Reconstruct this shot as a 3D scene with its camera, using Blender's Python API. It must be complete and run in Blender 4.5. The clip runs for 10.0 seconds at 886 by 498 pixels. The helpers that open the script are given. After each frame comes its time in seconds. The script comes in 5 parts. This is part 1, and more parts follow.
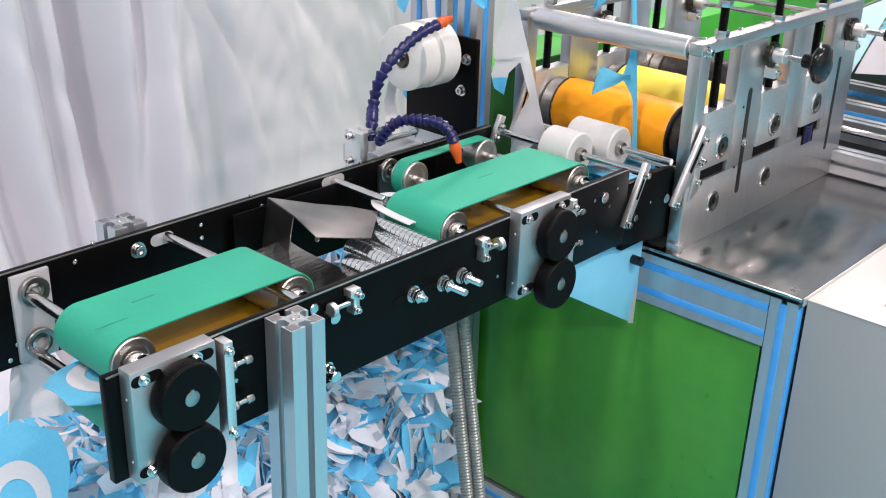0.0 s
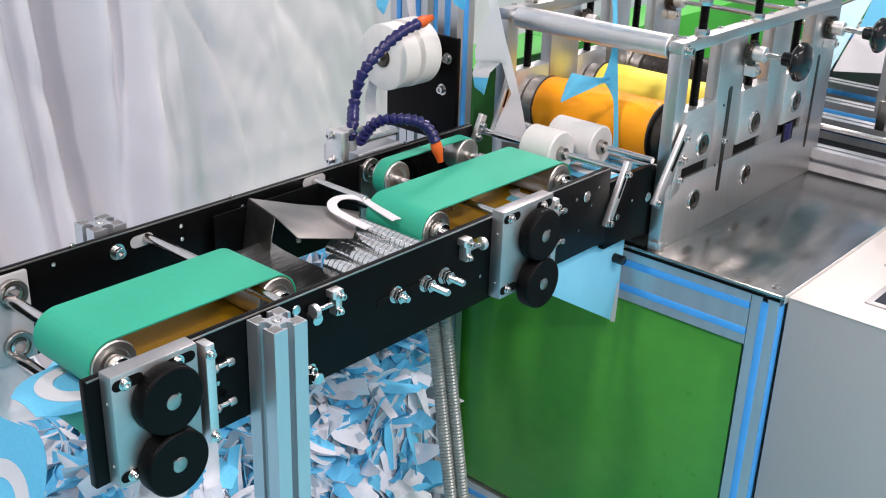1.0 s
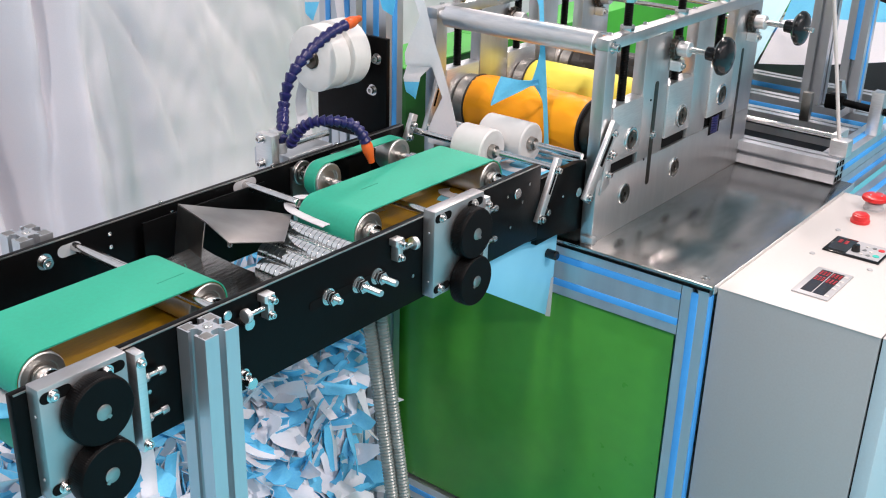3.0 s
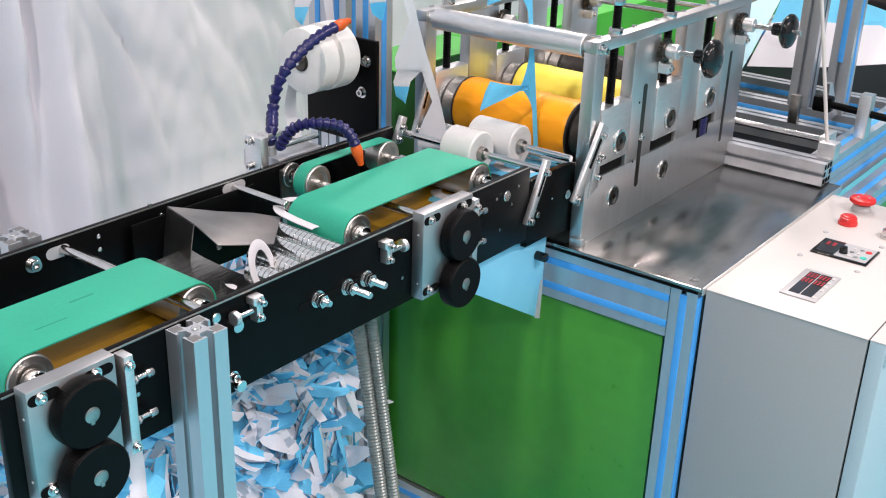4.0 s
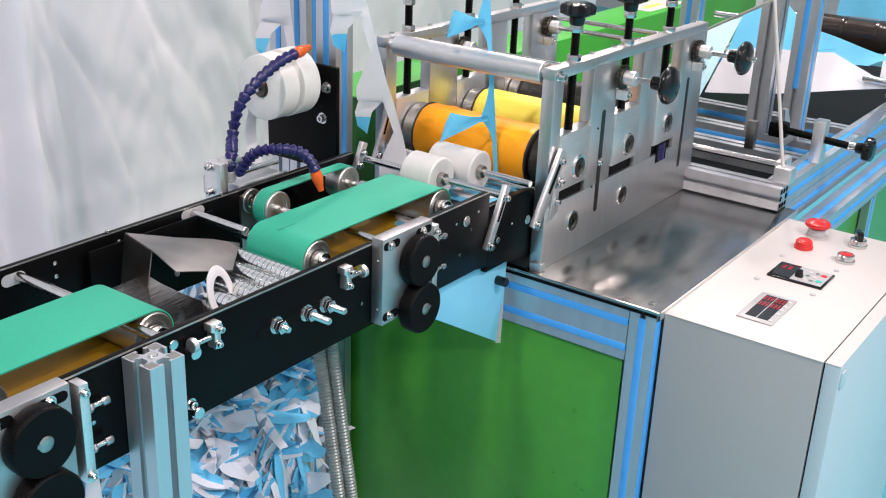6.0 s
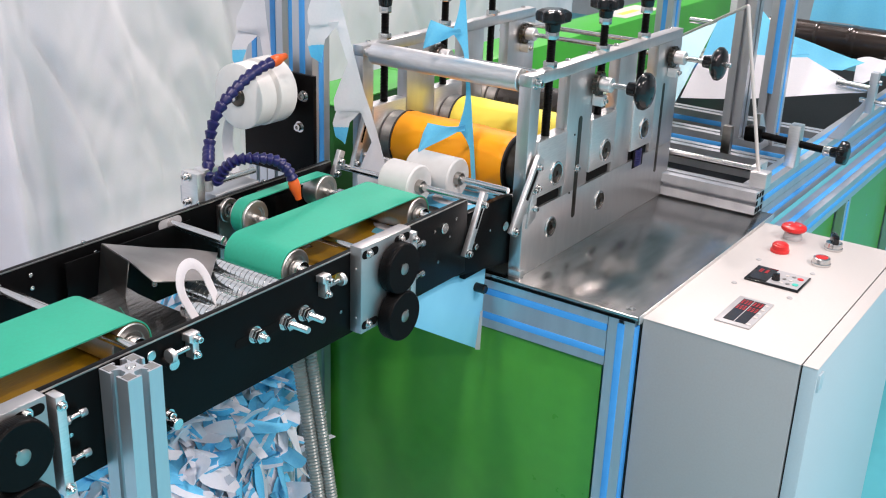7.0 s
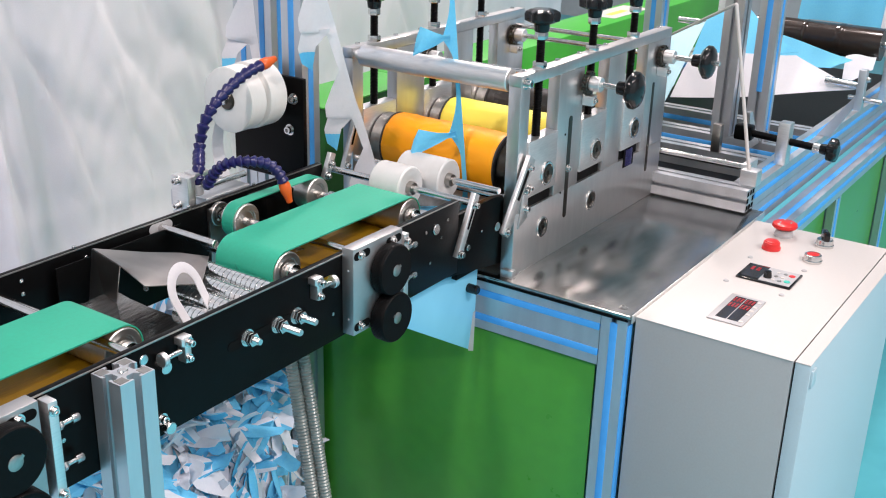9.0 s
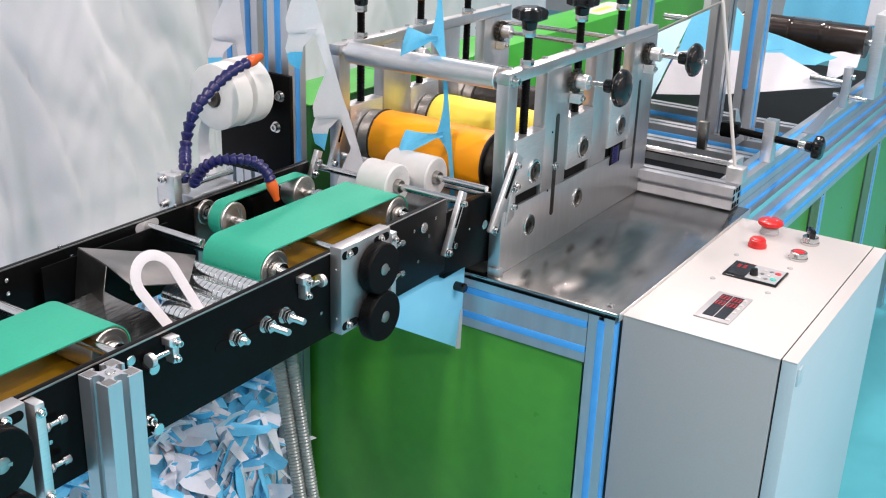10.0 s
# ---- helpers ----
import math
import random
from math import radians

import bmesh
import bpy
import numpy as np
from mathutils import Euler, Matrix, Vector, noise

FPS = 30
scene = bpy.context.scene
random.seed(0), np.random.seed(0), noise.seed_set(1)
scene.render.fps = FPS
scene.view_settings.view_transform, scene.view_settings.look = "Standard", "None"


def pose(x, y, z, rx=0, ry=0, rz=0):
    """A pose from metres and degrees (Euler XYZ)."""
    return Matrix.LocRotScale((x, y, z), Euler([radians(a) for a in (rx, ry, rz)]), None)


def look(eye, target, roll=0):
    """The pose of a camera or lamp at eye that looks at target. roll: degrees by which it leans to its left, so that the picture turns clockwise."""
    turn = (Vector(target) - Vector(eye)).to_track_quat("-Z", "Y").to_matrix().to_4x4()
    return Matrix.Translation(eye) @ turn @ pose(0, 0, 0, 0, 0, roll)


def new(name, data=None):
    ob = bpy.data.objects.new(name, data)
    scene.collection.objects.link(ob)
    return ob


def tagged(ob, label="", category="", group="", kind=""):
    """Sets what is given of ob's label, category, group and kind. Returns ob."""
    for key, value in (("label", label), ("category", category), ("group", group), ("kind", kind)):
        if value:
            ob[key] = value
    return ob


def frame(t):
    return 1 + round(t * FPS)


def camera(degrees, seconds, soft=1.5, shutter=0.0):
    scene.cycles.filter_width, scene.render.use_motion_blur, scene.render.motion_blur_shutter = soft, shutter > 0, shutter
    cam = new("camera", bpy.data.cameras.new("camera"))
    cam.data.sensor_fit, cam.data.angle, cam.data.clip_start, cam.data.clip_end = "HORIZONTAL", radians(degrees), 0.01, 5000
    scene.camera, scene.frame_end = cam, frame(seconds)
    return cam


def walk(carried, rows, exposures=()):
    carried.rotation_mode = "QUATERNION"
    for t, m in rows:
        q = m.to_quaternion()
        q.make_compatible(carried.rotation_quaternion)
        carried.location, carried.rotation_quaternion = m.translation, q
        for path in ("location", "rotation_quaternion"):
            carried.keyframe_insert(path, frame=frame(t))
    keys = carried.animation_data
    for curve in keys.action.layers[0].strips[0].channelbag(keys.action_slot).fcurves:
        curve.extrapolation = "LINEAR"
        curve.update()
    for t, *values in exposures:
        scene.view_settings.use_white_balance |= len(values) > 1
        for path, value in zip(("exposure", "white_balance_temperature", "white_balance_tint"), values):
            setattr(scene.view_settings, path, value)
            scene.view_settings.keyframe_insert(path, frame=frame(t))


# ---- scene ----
cam = camera(44.5, 10.0, soft=1.1)
PATH = [
    (0, pose(-0.4030, -0.7306, 1.3388, 66.428, -1.631, -47.120)),
    (0.5, pose(-0.4021, -0.7261, 1.3380, 66.405, -1.690, -47.684)),
    (1, pose(-0.4012, -0.7253, 1.3387, 66.371, -1.750, -48.227)),
    (1.5, pose(-0.3998, -0.7274, 1.3386, 66.424, -1.646, -48.951)),
    (2, pose(-0.3979, -0.7305, 1.3403, 66.385, -1.558, -49.917)),
    (2.5, pose(-0.3964, -0.7342, 1.3420, 66.357, -1.528, -50.721)),
    (3, pose(-0.3963, -0.7377, 1.3443, 66.316, -1.514, -51.610)),
    (4.5, pose(-0.3967, -0.7416, 1.3459, 66.449, -1.674, -52.093)),
    (5, pose(-0.3962, -0.7436, 1.3472, 66.642, -1.743, -52.133)),
    (5.5, pose(-0.3952, -0.7467, 1.3480, 67.286, -2.025, -52.942)),
    (7, pose(-0.3947, -0.7497, 1.3486, 68.221, -2.012, -55.071)),
    (7.5, pose(-0.3944, -0.7517, 1.3481, 68.367, -1.853, -55.432)),
    (8, pose(-0.3948, -0.7519, 1.3485, 68.381, -1.730, -55.469)),
    (8.5, pose(-0.3952, -0.7512, 1.3474, 68.409, -1.595, -55.558)),
    (9, pose(-0.3947, -0.7497, 1.3455, 68.411, -1.525, -55.732)),
    (9.5, pose(-0.3946, -0.7481, 1.3479, 68.282, -1.666, -56.008)),
    (10, pose(-0.3941, -0.7428, 1.3495, 68.131, -1.828, -56.536)),
]
walk(cam, PATH)


# ---- world, room light and exposure ----
world = bpy.data.worlds.new("hall_air")
scene.world = world
world.use_nodes = True
world.node_tree.nodes["Background"].inputs[0].default_value = (1.0, 0.98, 0.96, 1)
world.node_tree.nodes["Background"].inputs[1].default_value = 0.06
scene.view_settings.exposure = 0.0


def unseen_lamp(x, y, z, sx, sy, watts, colour):
    data = bpy.data.lights.new("unseen_lamp", "AREA")
    data.shape, data.size, data.size_y, data.energy, data.color = "RECTANGLE", sx, sy, watts, colour
    ob = new("unseen_lamp", data)
    ob.matrix_world = look((x, y, z), (x, y, 0))
    return ob


WARM = (1.0, 0.838, 0.808)
# unseen lamps: the first is the key, the rest added to lift dim areas
for lx, ly, lw in ((-1.35, -0.08, 82), (0.5, -2.7, 125), (-1.9, -3.2, 125), (2.1, 0.25, 50), (2.4, -1.3, 22), (3.3, 1.2, 100), (2.2, -4.0, 80)):
    unseen_lamp(lx, ly, 3.55, 0.42, 0.20, 0.80 * lw, WARM)


# ---- materials ----
def material(name, a, b=None, rough=0.5, metal=0.0, scale=40.0, detail=4.0, bump=0.0, bump_scale=None, rough_var=0.08, spec=0.5,
             stretch=(1, 1, 1), coat=0.0, sheen=0.0, trans=0.0, island=0.0, alpha=1.0, big=3.0, thin=0.0):
    """Principled surface whose colour and roughness wander between a and b at two scales, with fine relief."""
    m = bpy.data.materials.new(name)
    m.use_nodes = True
    nt = m.node_tree
    n, l = nt.nodes, nt.links
    p = n["Principled BSDF"]
    b = b or tuple(c * 0.82 for c in a)
    co = n.new("ShaderNodeTexCoord")
    mp = n.new("ShaderNodeMapping")
    mp.inputs["Scale"].default_value = stretch
    l.new(co.outputs["Object"], mp.inputs["Vector"])
    fine = n.new("ShaderNodeTexNoise")
    fine.inputs["Scale"].default_value, fine.inputs["Detail"].default_value = scale, detail
    coarse = n.new("ShaderNodeTexNoise")
    coarse.inputs["Scale"].default_value, coarse.inputs["Detail"].default_value = big, 3.0
    l.new(mp.outputs[0], fine.inputs["Vector"])
    l.new(co.outputs["Object"], coarse.inputs["Vector"])
    add = n.new("ShaderNodeMath")
    add.operation = "MULTIPLY_ADD"
    add.inputs[1].default_value, add.inputs[2].default_value = 0.55, 0.0
    l.new(fine.outputs["Fac"], add.inputs[0])
    add2 = n.new("ShaderNodeMath")
    add2.operation = "MULTIPLY_ADD"
    add2.inputs[1].default_value = 0.45
    l.new(coarse.outputs["Fac"], add2.inputs[0])
    l.new(add.outputs[0], add2.inputs[2])
    ramp = n.new("ShaderNodeValToRGB")
    ramp.color_ramp.elements[0].position, ramp.color_ramp.elements[1].position = 0.32, 0.68
    ramp.color_ramp.elements[0].color, ramp.color_ramp.elements[1].color = (*b, 1), (*a, 1)
    l.new(add2.outputs[0], ramp.inputs[0])
    colour = ramp.outputs[0]
    if island:
        info, geo = n.new("ShaderNodeObjectInfo"), n.new("ShaderNodeNewGeometry")
        s = n.new("ShaderNodeMath")
        s.operation = "ADD"
        l.new(info.outputs["Random"], s.inputs[0])
        l.new(geo.outputs["Random Per Island"], s.inputs[1])
        mr = n.new("ShaderNodeMapRange")
        mr.inputs[1].default_value, mr.inputs[2].default_value = 0.0, 2.0
        mr.inputs[3].default_value, mr.inputs[4].default_value = 1 - island, 1 + island
        l.new(s.outputs[0], mr.inputs[0])
        hsv = n.new("ShaderNodeHueSaturation")
        l.new(mr.outputs[0], hsv.inputs["Value"])
        l.new(colour, hsv.inputs["Color"])
        colour = hsv.outputs[0]
    l.new(colour, p.inputs["Base Color"])
    rr = n.new("ShaderNodeMapRange")
    rr.inputs[3].default_value, rr.inputs[4].default_value = max(0.02, rough - rough_var), min(1, rough + rough_var)
    l.new(add2.outputs[0], rr.inputs[0])
    l.new(rr.outputs[0], p.inputs["Roughness"])
    p.inputs["Metallic"].default_value = metal
    p.inputs["Specular IOR Level"].default_value = spec
    p.inputs["Coat Weight"].default_value = coat
    p.inputs["Sheen Weight"].default_value = sheen
    p.inputs["Transmission Weight"].default_value = trans
    p.inputs["Alpha"].default_value = alpha
    if bump:
        bp = n.new("ShaderNodeBump")
        bp.inputs["Strength"].default_value, bp.inputs["Distance"].default_value = bump, 0.002
        if bump_scale:
            bn = n.new("ShaderNodeTexNoise")
            bn.inputs["Scale"].default_value, bn.inputs["Detail"].default_value = bump_scale, 5.0
            l.new(mp.outputs[0], bn.inputs["Vector"])
            l.new(bn.outputs["Fac"], bp.inputs["Height"])
        else:
            l.new(fine.outputs["Fac"], bp.inputs["Height"])
        l.new(bp.outputs[0], p.inputs["Normal"])
    if thin:                   # light shines through thin cloth
        tr, mix = n.new("ShaderNodeBsdfTranslucent"), n.new("ShaderNodeMixShader")
        l.new(colour, tr.inputs["Color"])
        mix.inputs[0].default_value = thin
        l.new(p.outputs[0], mix.inputs[1])
        l.new(tr.outputs[0], mix.inputs[2])
        l.new(mix.outputs[0], n["Material Output"].inputs["Surface"])
    return m


M_BLACK = material("black_anodised", (0.0030, 0.0031, 0.0035), (0.0018, 0.0018, 0.002), 0.34, 0.0, 220, bump=0.05, spec=0.09)
M_ALU = material("milled_aluminium", (0.86, 0.85, 0.84), (0.72, 0.71, 0.71), 0.42, 1.0, 60, bump=0.06, stretch=(1, 1, 9))
M_ALUX = material("brushed_aluminium", (0.70, 0.69, 0.685), (0.61, 0.605, 0.605), 0.38, 1.0, 40, 3, stretch=(2.5, 2.5, 0.5), rough_var=0.04)
M_PLATE = material("dull_milled_aluminium", (0.56, 0.55, 0.55), (0.42, 0.415, 0.42), 0.46, 1.0, 30, 4, big=9, rough_var=0.08)
M_PROF = material("satin_aluminium_profile", (0.66, 0.68, 0.71), (0.55, 0.57, 0.60), 0.42, 0.9, 50, stretch=(1, 1, 0.1))
M_STEEL = material("polished_steel", (0.72, 0.71, 0.70), (0.56, 0.55, 0.54), 0.2, 1.0, 120)
M_DSTEEL = material("worn_steel", (0.46, 0.45, 0.43), (0.30, 0.28, 0.26), 0.34, 1.0, 90)
M_TURNED = material("turned_aluminium", (0.70, 0.68, 0.65), (0.56, 0.54, 0.51), 0.42, 1.0, 60, bump=0.08, stretch=(1, 30, 1))
M_CHROME = material("bright_chromed_tube", (0.80, 0.80, 0.79), (0.66, 0.66, 0.65), 0.14, 1.0, 60)
M_CORE = material("oiled_bearing_core", (0.12, 0.105, 0.09), (0.06, 0.052, 0.045), 0.32, 1.0, 80)
M_TABLE = material("scratched_stainless_sheet", (0.47, 0.455, 0.44), (0.33, 0.32, 0.31), 0.19, 1.0, 26, 8, bump=0.03, bump_scale=160, rough_var=0.06, stretch=(1, 3, 1), big=7)
M_CHUTE = material("stainless_chute_sheet", (0.38, 0.365, 0.35), (0.24, 0.23, 0.22), 0.36, 1.0, 30, bump=0.12, bump_scale=24, rough_var=0.12)
M_TRAY = material("oily_scuffed_stainless", (0.42, 0.40, 0.38), (0.16, 0.15, 0.145), 0.22, 1.0, 22, 7, bump=0.15, bump_scale=18, rough_var=0.12, stretch=(2, 9, 1), big=12)
M_BELT = material("green_conveyor_belt", (0.024, 0.385, 0.25), (0.020, 0.33, 0.213), 0.55, 0.0, 240, bump=0.05, big=14)
M_BELTDARK = material("green_belt_marks", (0.02, 0.30, 0.20), (0.02, 0.27, 0.18), 0.6)
M_BELTIN = material("amber_belt_underside", (0.42, 0.24, 0.010), (0.28, 0.155, 0.006), 0.5, 0.0, 80, stretch=(1, 6, 1), spec=0.2)
M_GREEN = material("green_painted_panel", (0.066, 0.31, 0.034), (0.056, 0.265, 0.029), 0.30, 0.0, 30, bump=0.03, big=4)
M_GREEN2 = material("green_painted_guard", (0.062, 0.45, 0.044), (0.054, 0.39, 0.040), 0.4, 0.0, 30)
# the guard's green darkened to hold the shadow on its end
M_GUARDSHADE = material("shaded_green_guard", (0.012, 0.10, 0.018), (0.010, 0.08, 0.014), 0.4, 0.0, 30)
M_BLUE = material("blue_plastic_strip", (0.08, 0.40, 0.88), (0.065, 0.34, 0.80), 0.38, 0.0, 60)
# box sides: shade toned into the front, the floor's blue into the door
M_BOXSHADE = material("box_paint_shaded_side", (0.375, 0.385, 0.39), (0.345, 0.355, 0.36), 0.42, 0.0, 300, bump=0.04)
M_DOORTINT = material("box_paint_floor_reflection", (0.44, 0.55, 0.60), (0.41, 0.51, 0.56), 0.38, 0.0, 300, bump=0.04)
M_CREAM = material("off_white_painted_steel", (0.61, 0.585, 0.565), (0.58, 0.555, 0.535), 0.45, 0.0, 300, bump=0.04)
M_ORANGE = material("orange_wrapping_film", (1.0, 0.42, 0.008), (1.0, 0.36, 0.006), 0.42, 0.0, 25, bump=0.2, bump_scale=14, stretch=(1, 0.4, 1), spec=0.35)
M_YELLOW = material("yellow_wrapping_film", (0.94, 0.84, 0.12), (0.90, 0.78, 0.09), 0.55, 0.0, 25, bump=0.15, bump_scale=22)
M_WHITE = material("white_nonwoven_fabric", (0.90, 0.89, 0.91), (0.85, 0.85, 0.88), 0.85, 0.0, 300, bump=0.2, sheen=0.1, island=0.04, thin=0.42)
M_BLUEF = material("sky_blue_nonwoven_fabric", (0.24, 0.74, 0.95), (0.18, 0.67, 0.93), 0.8, 0.0, 300, bump=0.2, sheen=0.1, island=0.12, thin=0.40)
M_SCRAPW = material("white_fabric_cutoff", (0.84, 0.86, 0.92), (0.78, 0.81, 0.89), 0.85, 0.0, 300, bump=0.2, island=0.04, thin=0.10)
M_SCRAPB = material("sky_blue_fabric_cutoff", (0.20, 0.68, 0.96), (0.13, 0.58, 0.94), 0.8, 0.0, 300, bump=0.2, island=0.14, thin=0.10)
M_FOLD = material("pale_cyan_nonwoven", (0.66, 0.92, 0.97), (0.60, 0.89, 0.96), 0.8, 0.0, 300, bump=0.2, thin=0.22)
M_NYLON = material("white_nylon_roll", (0.68, 0.68, 0.67), (0.62, 0.62, 0.61), 0.45, 0.0, 80)
M_SPOOL = material("white_wound_tape", (0.78, 0.78, 0.76), (0.70, 0.70, 0.68), 0.7, 0.0, 60, bump=0.15, stretch=(30, 1, 1))
M_GEAR = material("black_moulded_gear", (0.004, 0.004, 0.0043), (0.002, 0.002, 0.0023), 0.36, 0.0, 200, spec=0.09)
M_KNOB = material("glossy_black_plastic", (0.010, 0.010, 0.011), (0.007, 0.007, 0.008), 0.14, 0.0, 60, coat=0.05, spec=0.35)
M_RUBBER = material("black_rubber", (0.02, 0.02, 0.022), None, 0.6)
M_NAVY = material("navy_hose_plastic", (0.014, 0.013, 0.105), (0.010, 0.010, 0.075), 0.3, 0.0, 90)
M_NOZZLE = material("orange_nozzle_plastic", (0.80, 0.14, 0.02), (0.66, 0.10, 0.015), 0.35)
M_RED = material("red_button_plastic", (0.70, 0.03, 0.03), (0.58, 0.02, 0.02), 0.3)
# near-black colour standing in for shade inside slots, holes and gaps
M_DARK = material("recess_shade", (0.004, 0.004, 0.0042), None, 0.7, spec=0.1)
M_HOSE = material("grey_ribbed_hose", (0.33, 0.35, 0.33), (0.20, 0.22, 0.21), 0.32, 0.2, 60)
M_CURTAIN = material("white_cloth", (0.775, 0.765, 0.805), (0.715, 0.71, 0.755), 0.9, 0.0, 500, bump=0.12, sheen=0.1, big=2)
M_FLOOR = material("light_blue_floor_paint", (0.12, 0.52, 0.64), (0.10, 0.47, 0.59), 0.35, 0.0, 20)
M_WALL = material("grey_hall_wall", (0.55, 0.56, 0.58), (0.48, 0.50, 0.52), 0.8, 0.0, 20)
M_ACRYL = material("pale_blue_sheet", (0.24, 0.60, 0.80), (0.20, 0.54, 0.74), 0.3, 0.0, 20)
M_DROLL = material("dark_roller_coating", (0.035, 0.030, 0.028), (0.02, 0.018, 0.017), 0.28, 0.0, 30)
M_FILM = material("glossy_black_film_roll", (0.040, 0.026, 0.020), (0.022, 0.015, 0.012), 0.18, 0.0, 18, bump=0.08, bump_scale=12)
M_BAG = material("black_plastic_bag", (0.010, 0.010, 0.011), None, 0.2, 0.0, 30, bump=0.8, bump_scale=40)
M_BRASS = material("yellow_brass", (0.72, 0.48, 0.08), None, 0.3, 1.0)
M_SLATE = material("display_window", (0.03, 0.028, 0.03), None, 0.15)
M_PALE = material("pale_grey_plate", (0.46, 0.46, 0.47), (0.38, 0.385, 0.4), 0.4)
M_GREENBTN = material("teal_button", (0.05, 0.55, 0.45), None, 0.4)


def glowing(name, colour, strength):
    m = bpy.data.materials.new(name)
    m.use_nodes = True
    p = m.node_tree.nodes["Principled BSDF"]
    p.inputs["Base Color"].default_value = (*colour, 1)
    p.inputs["Emission Color"].default_value = (*colour, 1)
    p.inputs["Emission Strength"].default_value = strength
    return m


M_LED = glowing("red_led_digits", (0.30, 0.010, 0.018), 0.25)

# ---- building helpers ----
ORIGIN = {}


def thing(name, label, category, at=(0, 0, 0), group="", kind=""):
    ob = new(name)
    ob.empty_display_size = 0.02
    ob.location = at
    ORIGIN[ob.name] = Vector(at)
    return tagged(ob, label, category, group, kind)


def finish(name, bm, mat, at=(0, 0, 0), smooth=38):
    bm.normal_update()
    me = bpy.data.meshes.new(name)
    bmesh.ops.translate(bm, verts=bm.verts, vec=-Vector(at))
    bm.to_mesh(me)
    bm.free()
    me.polygons.foreach_set("use_smooth", [True] * len(me.polygons))
    me.set_sharp_from_angle(angle=radians(smooth))
    me.materials.append(mat)
    return me


def part(name, bm, mat, parent, label="", at=None, smooth=38):
    """One mesh under a thing or part; bm is in world coordinates, at is its own origin."""
    base = ORIGIN[parent.name]
    at = base if at is None else Vector(at)
    ob = new(name, finish(name, bm, mat, at, smooth))
    ob.parent = parent
    ob.location = at - base
    ORIGIN[ob.name] = Vector(at)
    return tagged(ob, label)


def solo(name, bm, mat, label, category, at=(0, 0, 0), group="", kind="", smooth=38):
    ob = new(name, finish(name, bm, mat, at, smooth))
    ob.location = at
    ORIGIN[ob.name] = Vector(at)
    return tagged(ob, label, category, group, kind)


def box(x0, x1, y0, y1, z0, z1, bevel=0.0, bm=None, turn=None):
    own = bm is None
    bm = bm or bmesh.new()
    c = Vector(((x0 + x1) / 2, (y0 + y1) / 2, (z0 + z1) / 2))
    m = Matrix.Translation(c) @ (turn or Matrix()) @ Matrix.Diagonal((abs(x1 - x0), abs(y1 - y0), abs(z1 - z0), 1))
    vs = bmesh.ops.create_cube(bm, size=1, matrix=m)["verts"]
    if bevel:
        es = list({e for v in vs for e in v.link_edges})
        bmesh.ops.bevel(bm, geom=es, offset=bevel, segments=2, profile=0.5, affect="EDGES")
    return bm


def frame_of(d):
    d = Vector(d).normalized()
    return d.to_track_quat("Z", "Y").to_matrix().to_4x4()


def lathe(p0, d, profile, seg=28, bm=None):
    """Turns (distance along d, radius) rows about the axis that starts at p0."""
    bm = bm or bmesh.new()
    m = Matrix.Translation(p0) @ frame_of(d)
    rings = []
    for h, r in profile:
        if r <= 1e-6:
            rings.append([bm.verts.new(m @ Vector((0, 0, h)))])
        else:
            rings.append([bm.verts.new(m @ Vector((r * math.cos(2 * math.pi * i / seg), r * math.sin(2 * math.pi * i / seg), h))) for i in range(seg)])
    for a, b in zip(rings, rings[1:]):
        for i in range(seg):
            j = (i + 1) % seg
            if len(a) == 1 and len(b) == 1:
                continue
            if len(a) == 1:
                bm.faces.new((a[0], b[j], b[i]))
            elif len(b) == 1:
                bm.faces.new((a[i], a[j], b[0]))
            else:
                bm.faces.new((a[i], a[j], b[j], b[i]))
    return bm


def rod(p0, p1, r, seg=18, bevel=0.0008, bm=None):
    d = Vector(p1) - Vector(p0)
    h = d.length
    b = min(bevel, r * 0.4)
    return lathe(p0, d, [(0, 0), (0, r - b), (b, r), (h - b, r), (h, r - b), (h, 0)], seg, bm)


def tube(points, r, seg=14, bm=None, closed_ends=True):
    """A round bar along a list of points."""
    bm = bm or bmesh.new()
    pts = [Vector(p) for p in points]
    rings = []
    up = Vector((0.3, 0.2, 1)).normalized()
    for i, p in enumerate(pts):
        d = (pts[min(i + 1, len(pts) - 1)] - pts[max(i - 1, 0)]).normalized()
        s = d.cross(up).normalized()
        u = s.cross(d).normalized()
        rr = r[i] if isinstance(r, (list, tuple)) else r
        rings.append([bm.verts.new(p + rr * (math.cos(2 * math.pi * k / seg) * s + math.sin(2 * math.pi * k / seg) * u)) for k in range(seg)])
    for a, b in zip(rings, rings[1:]):
        for k in range(seg):
            j = (k + 1) % seg
            bm.faces.new((a[k], b[k], b[j], a[j]))
    if closed_ends:
        bm.faces.new(rings[0])
        bm.faces.new(rings[-1][::-1])
    return bm


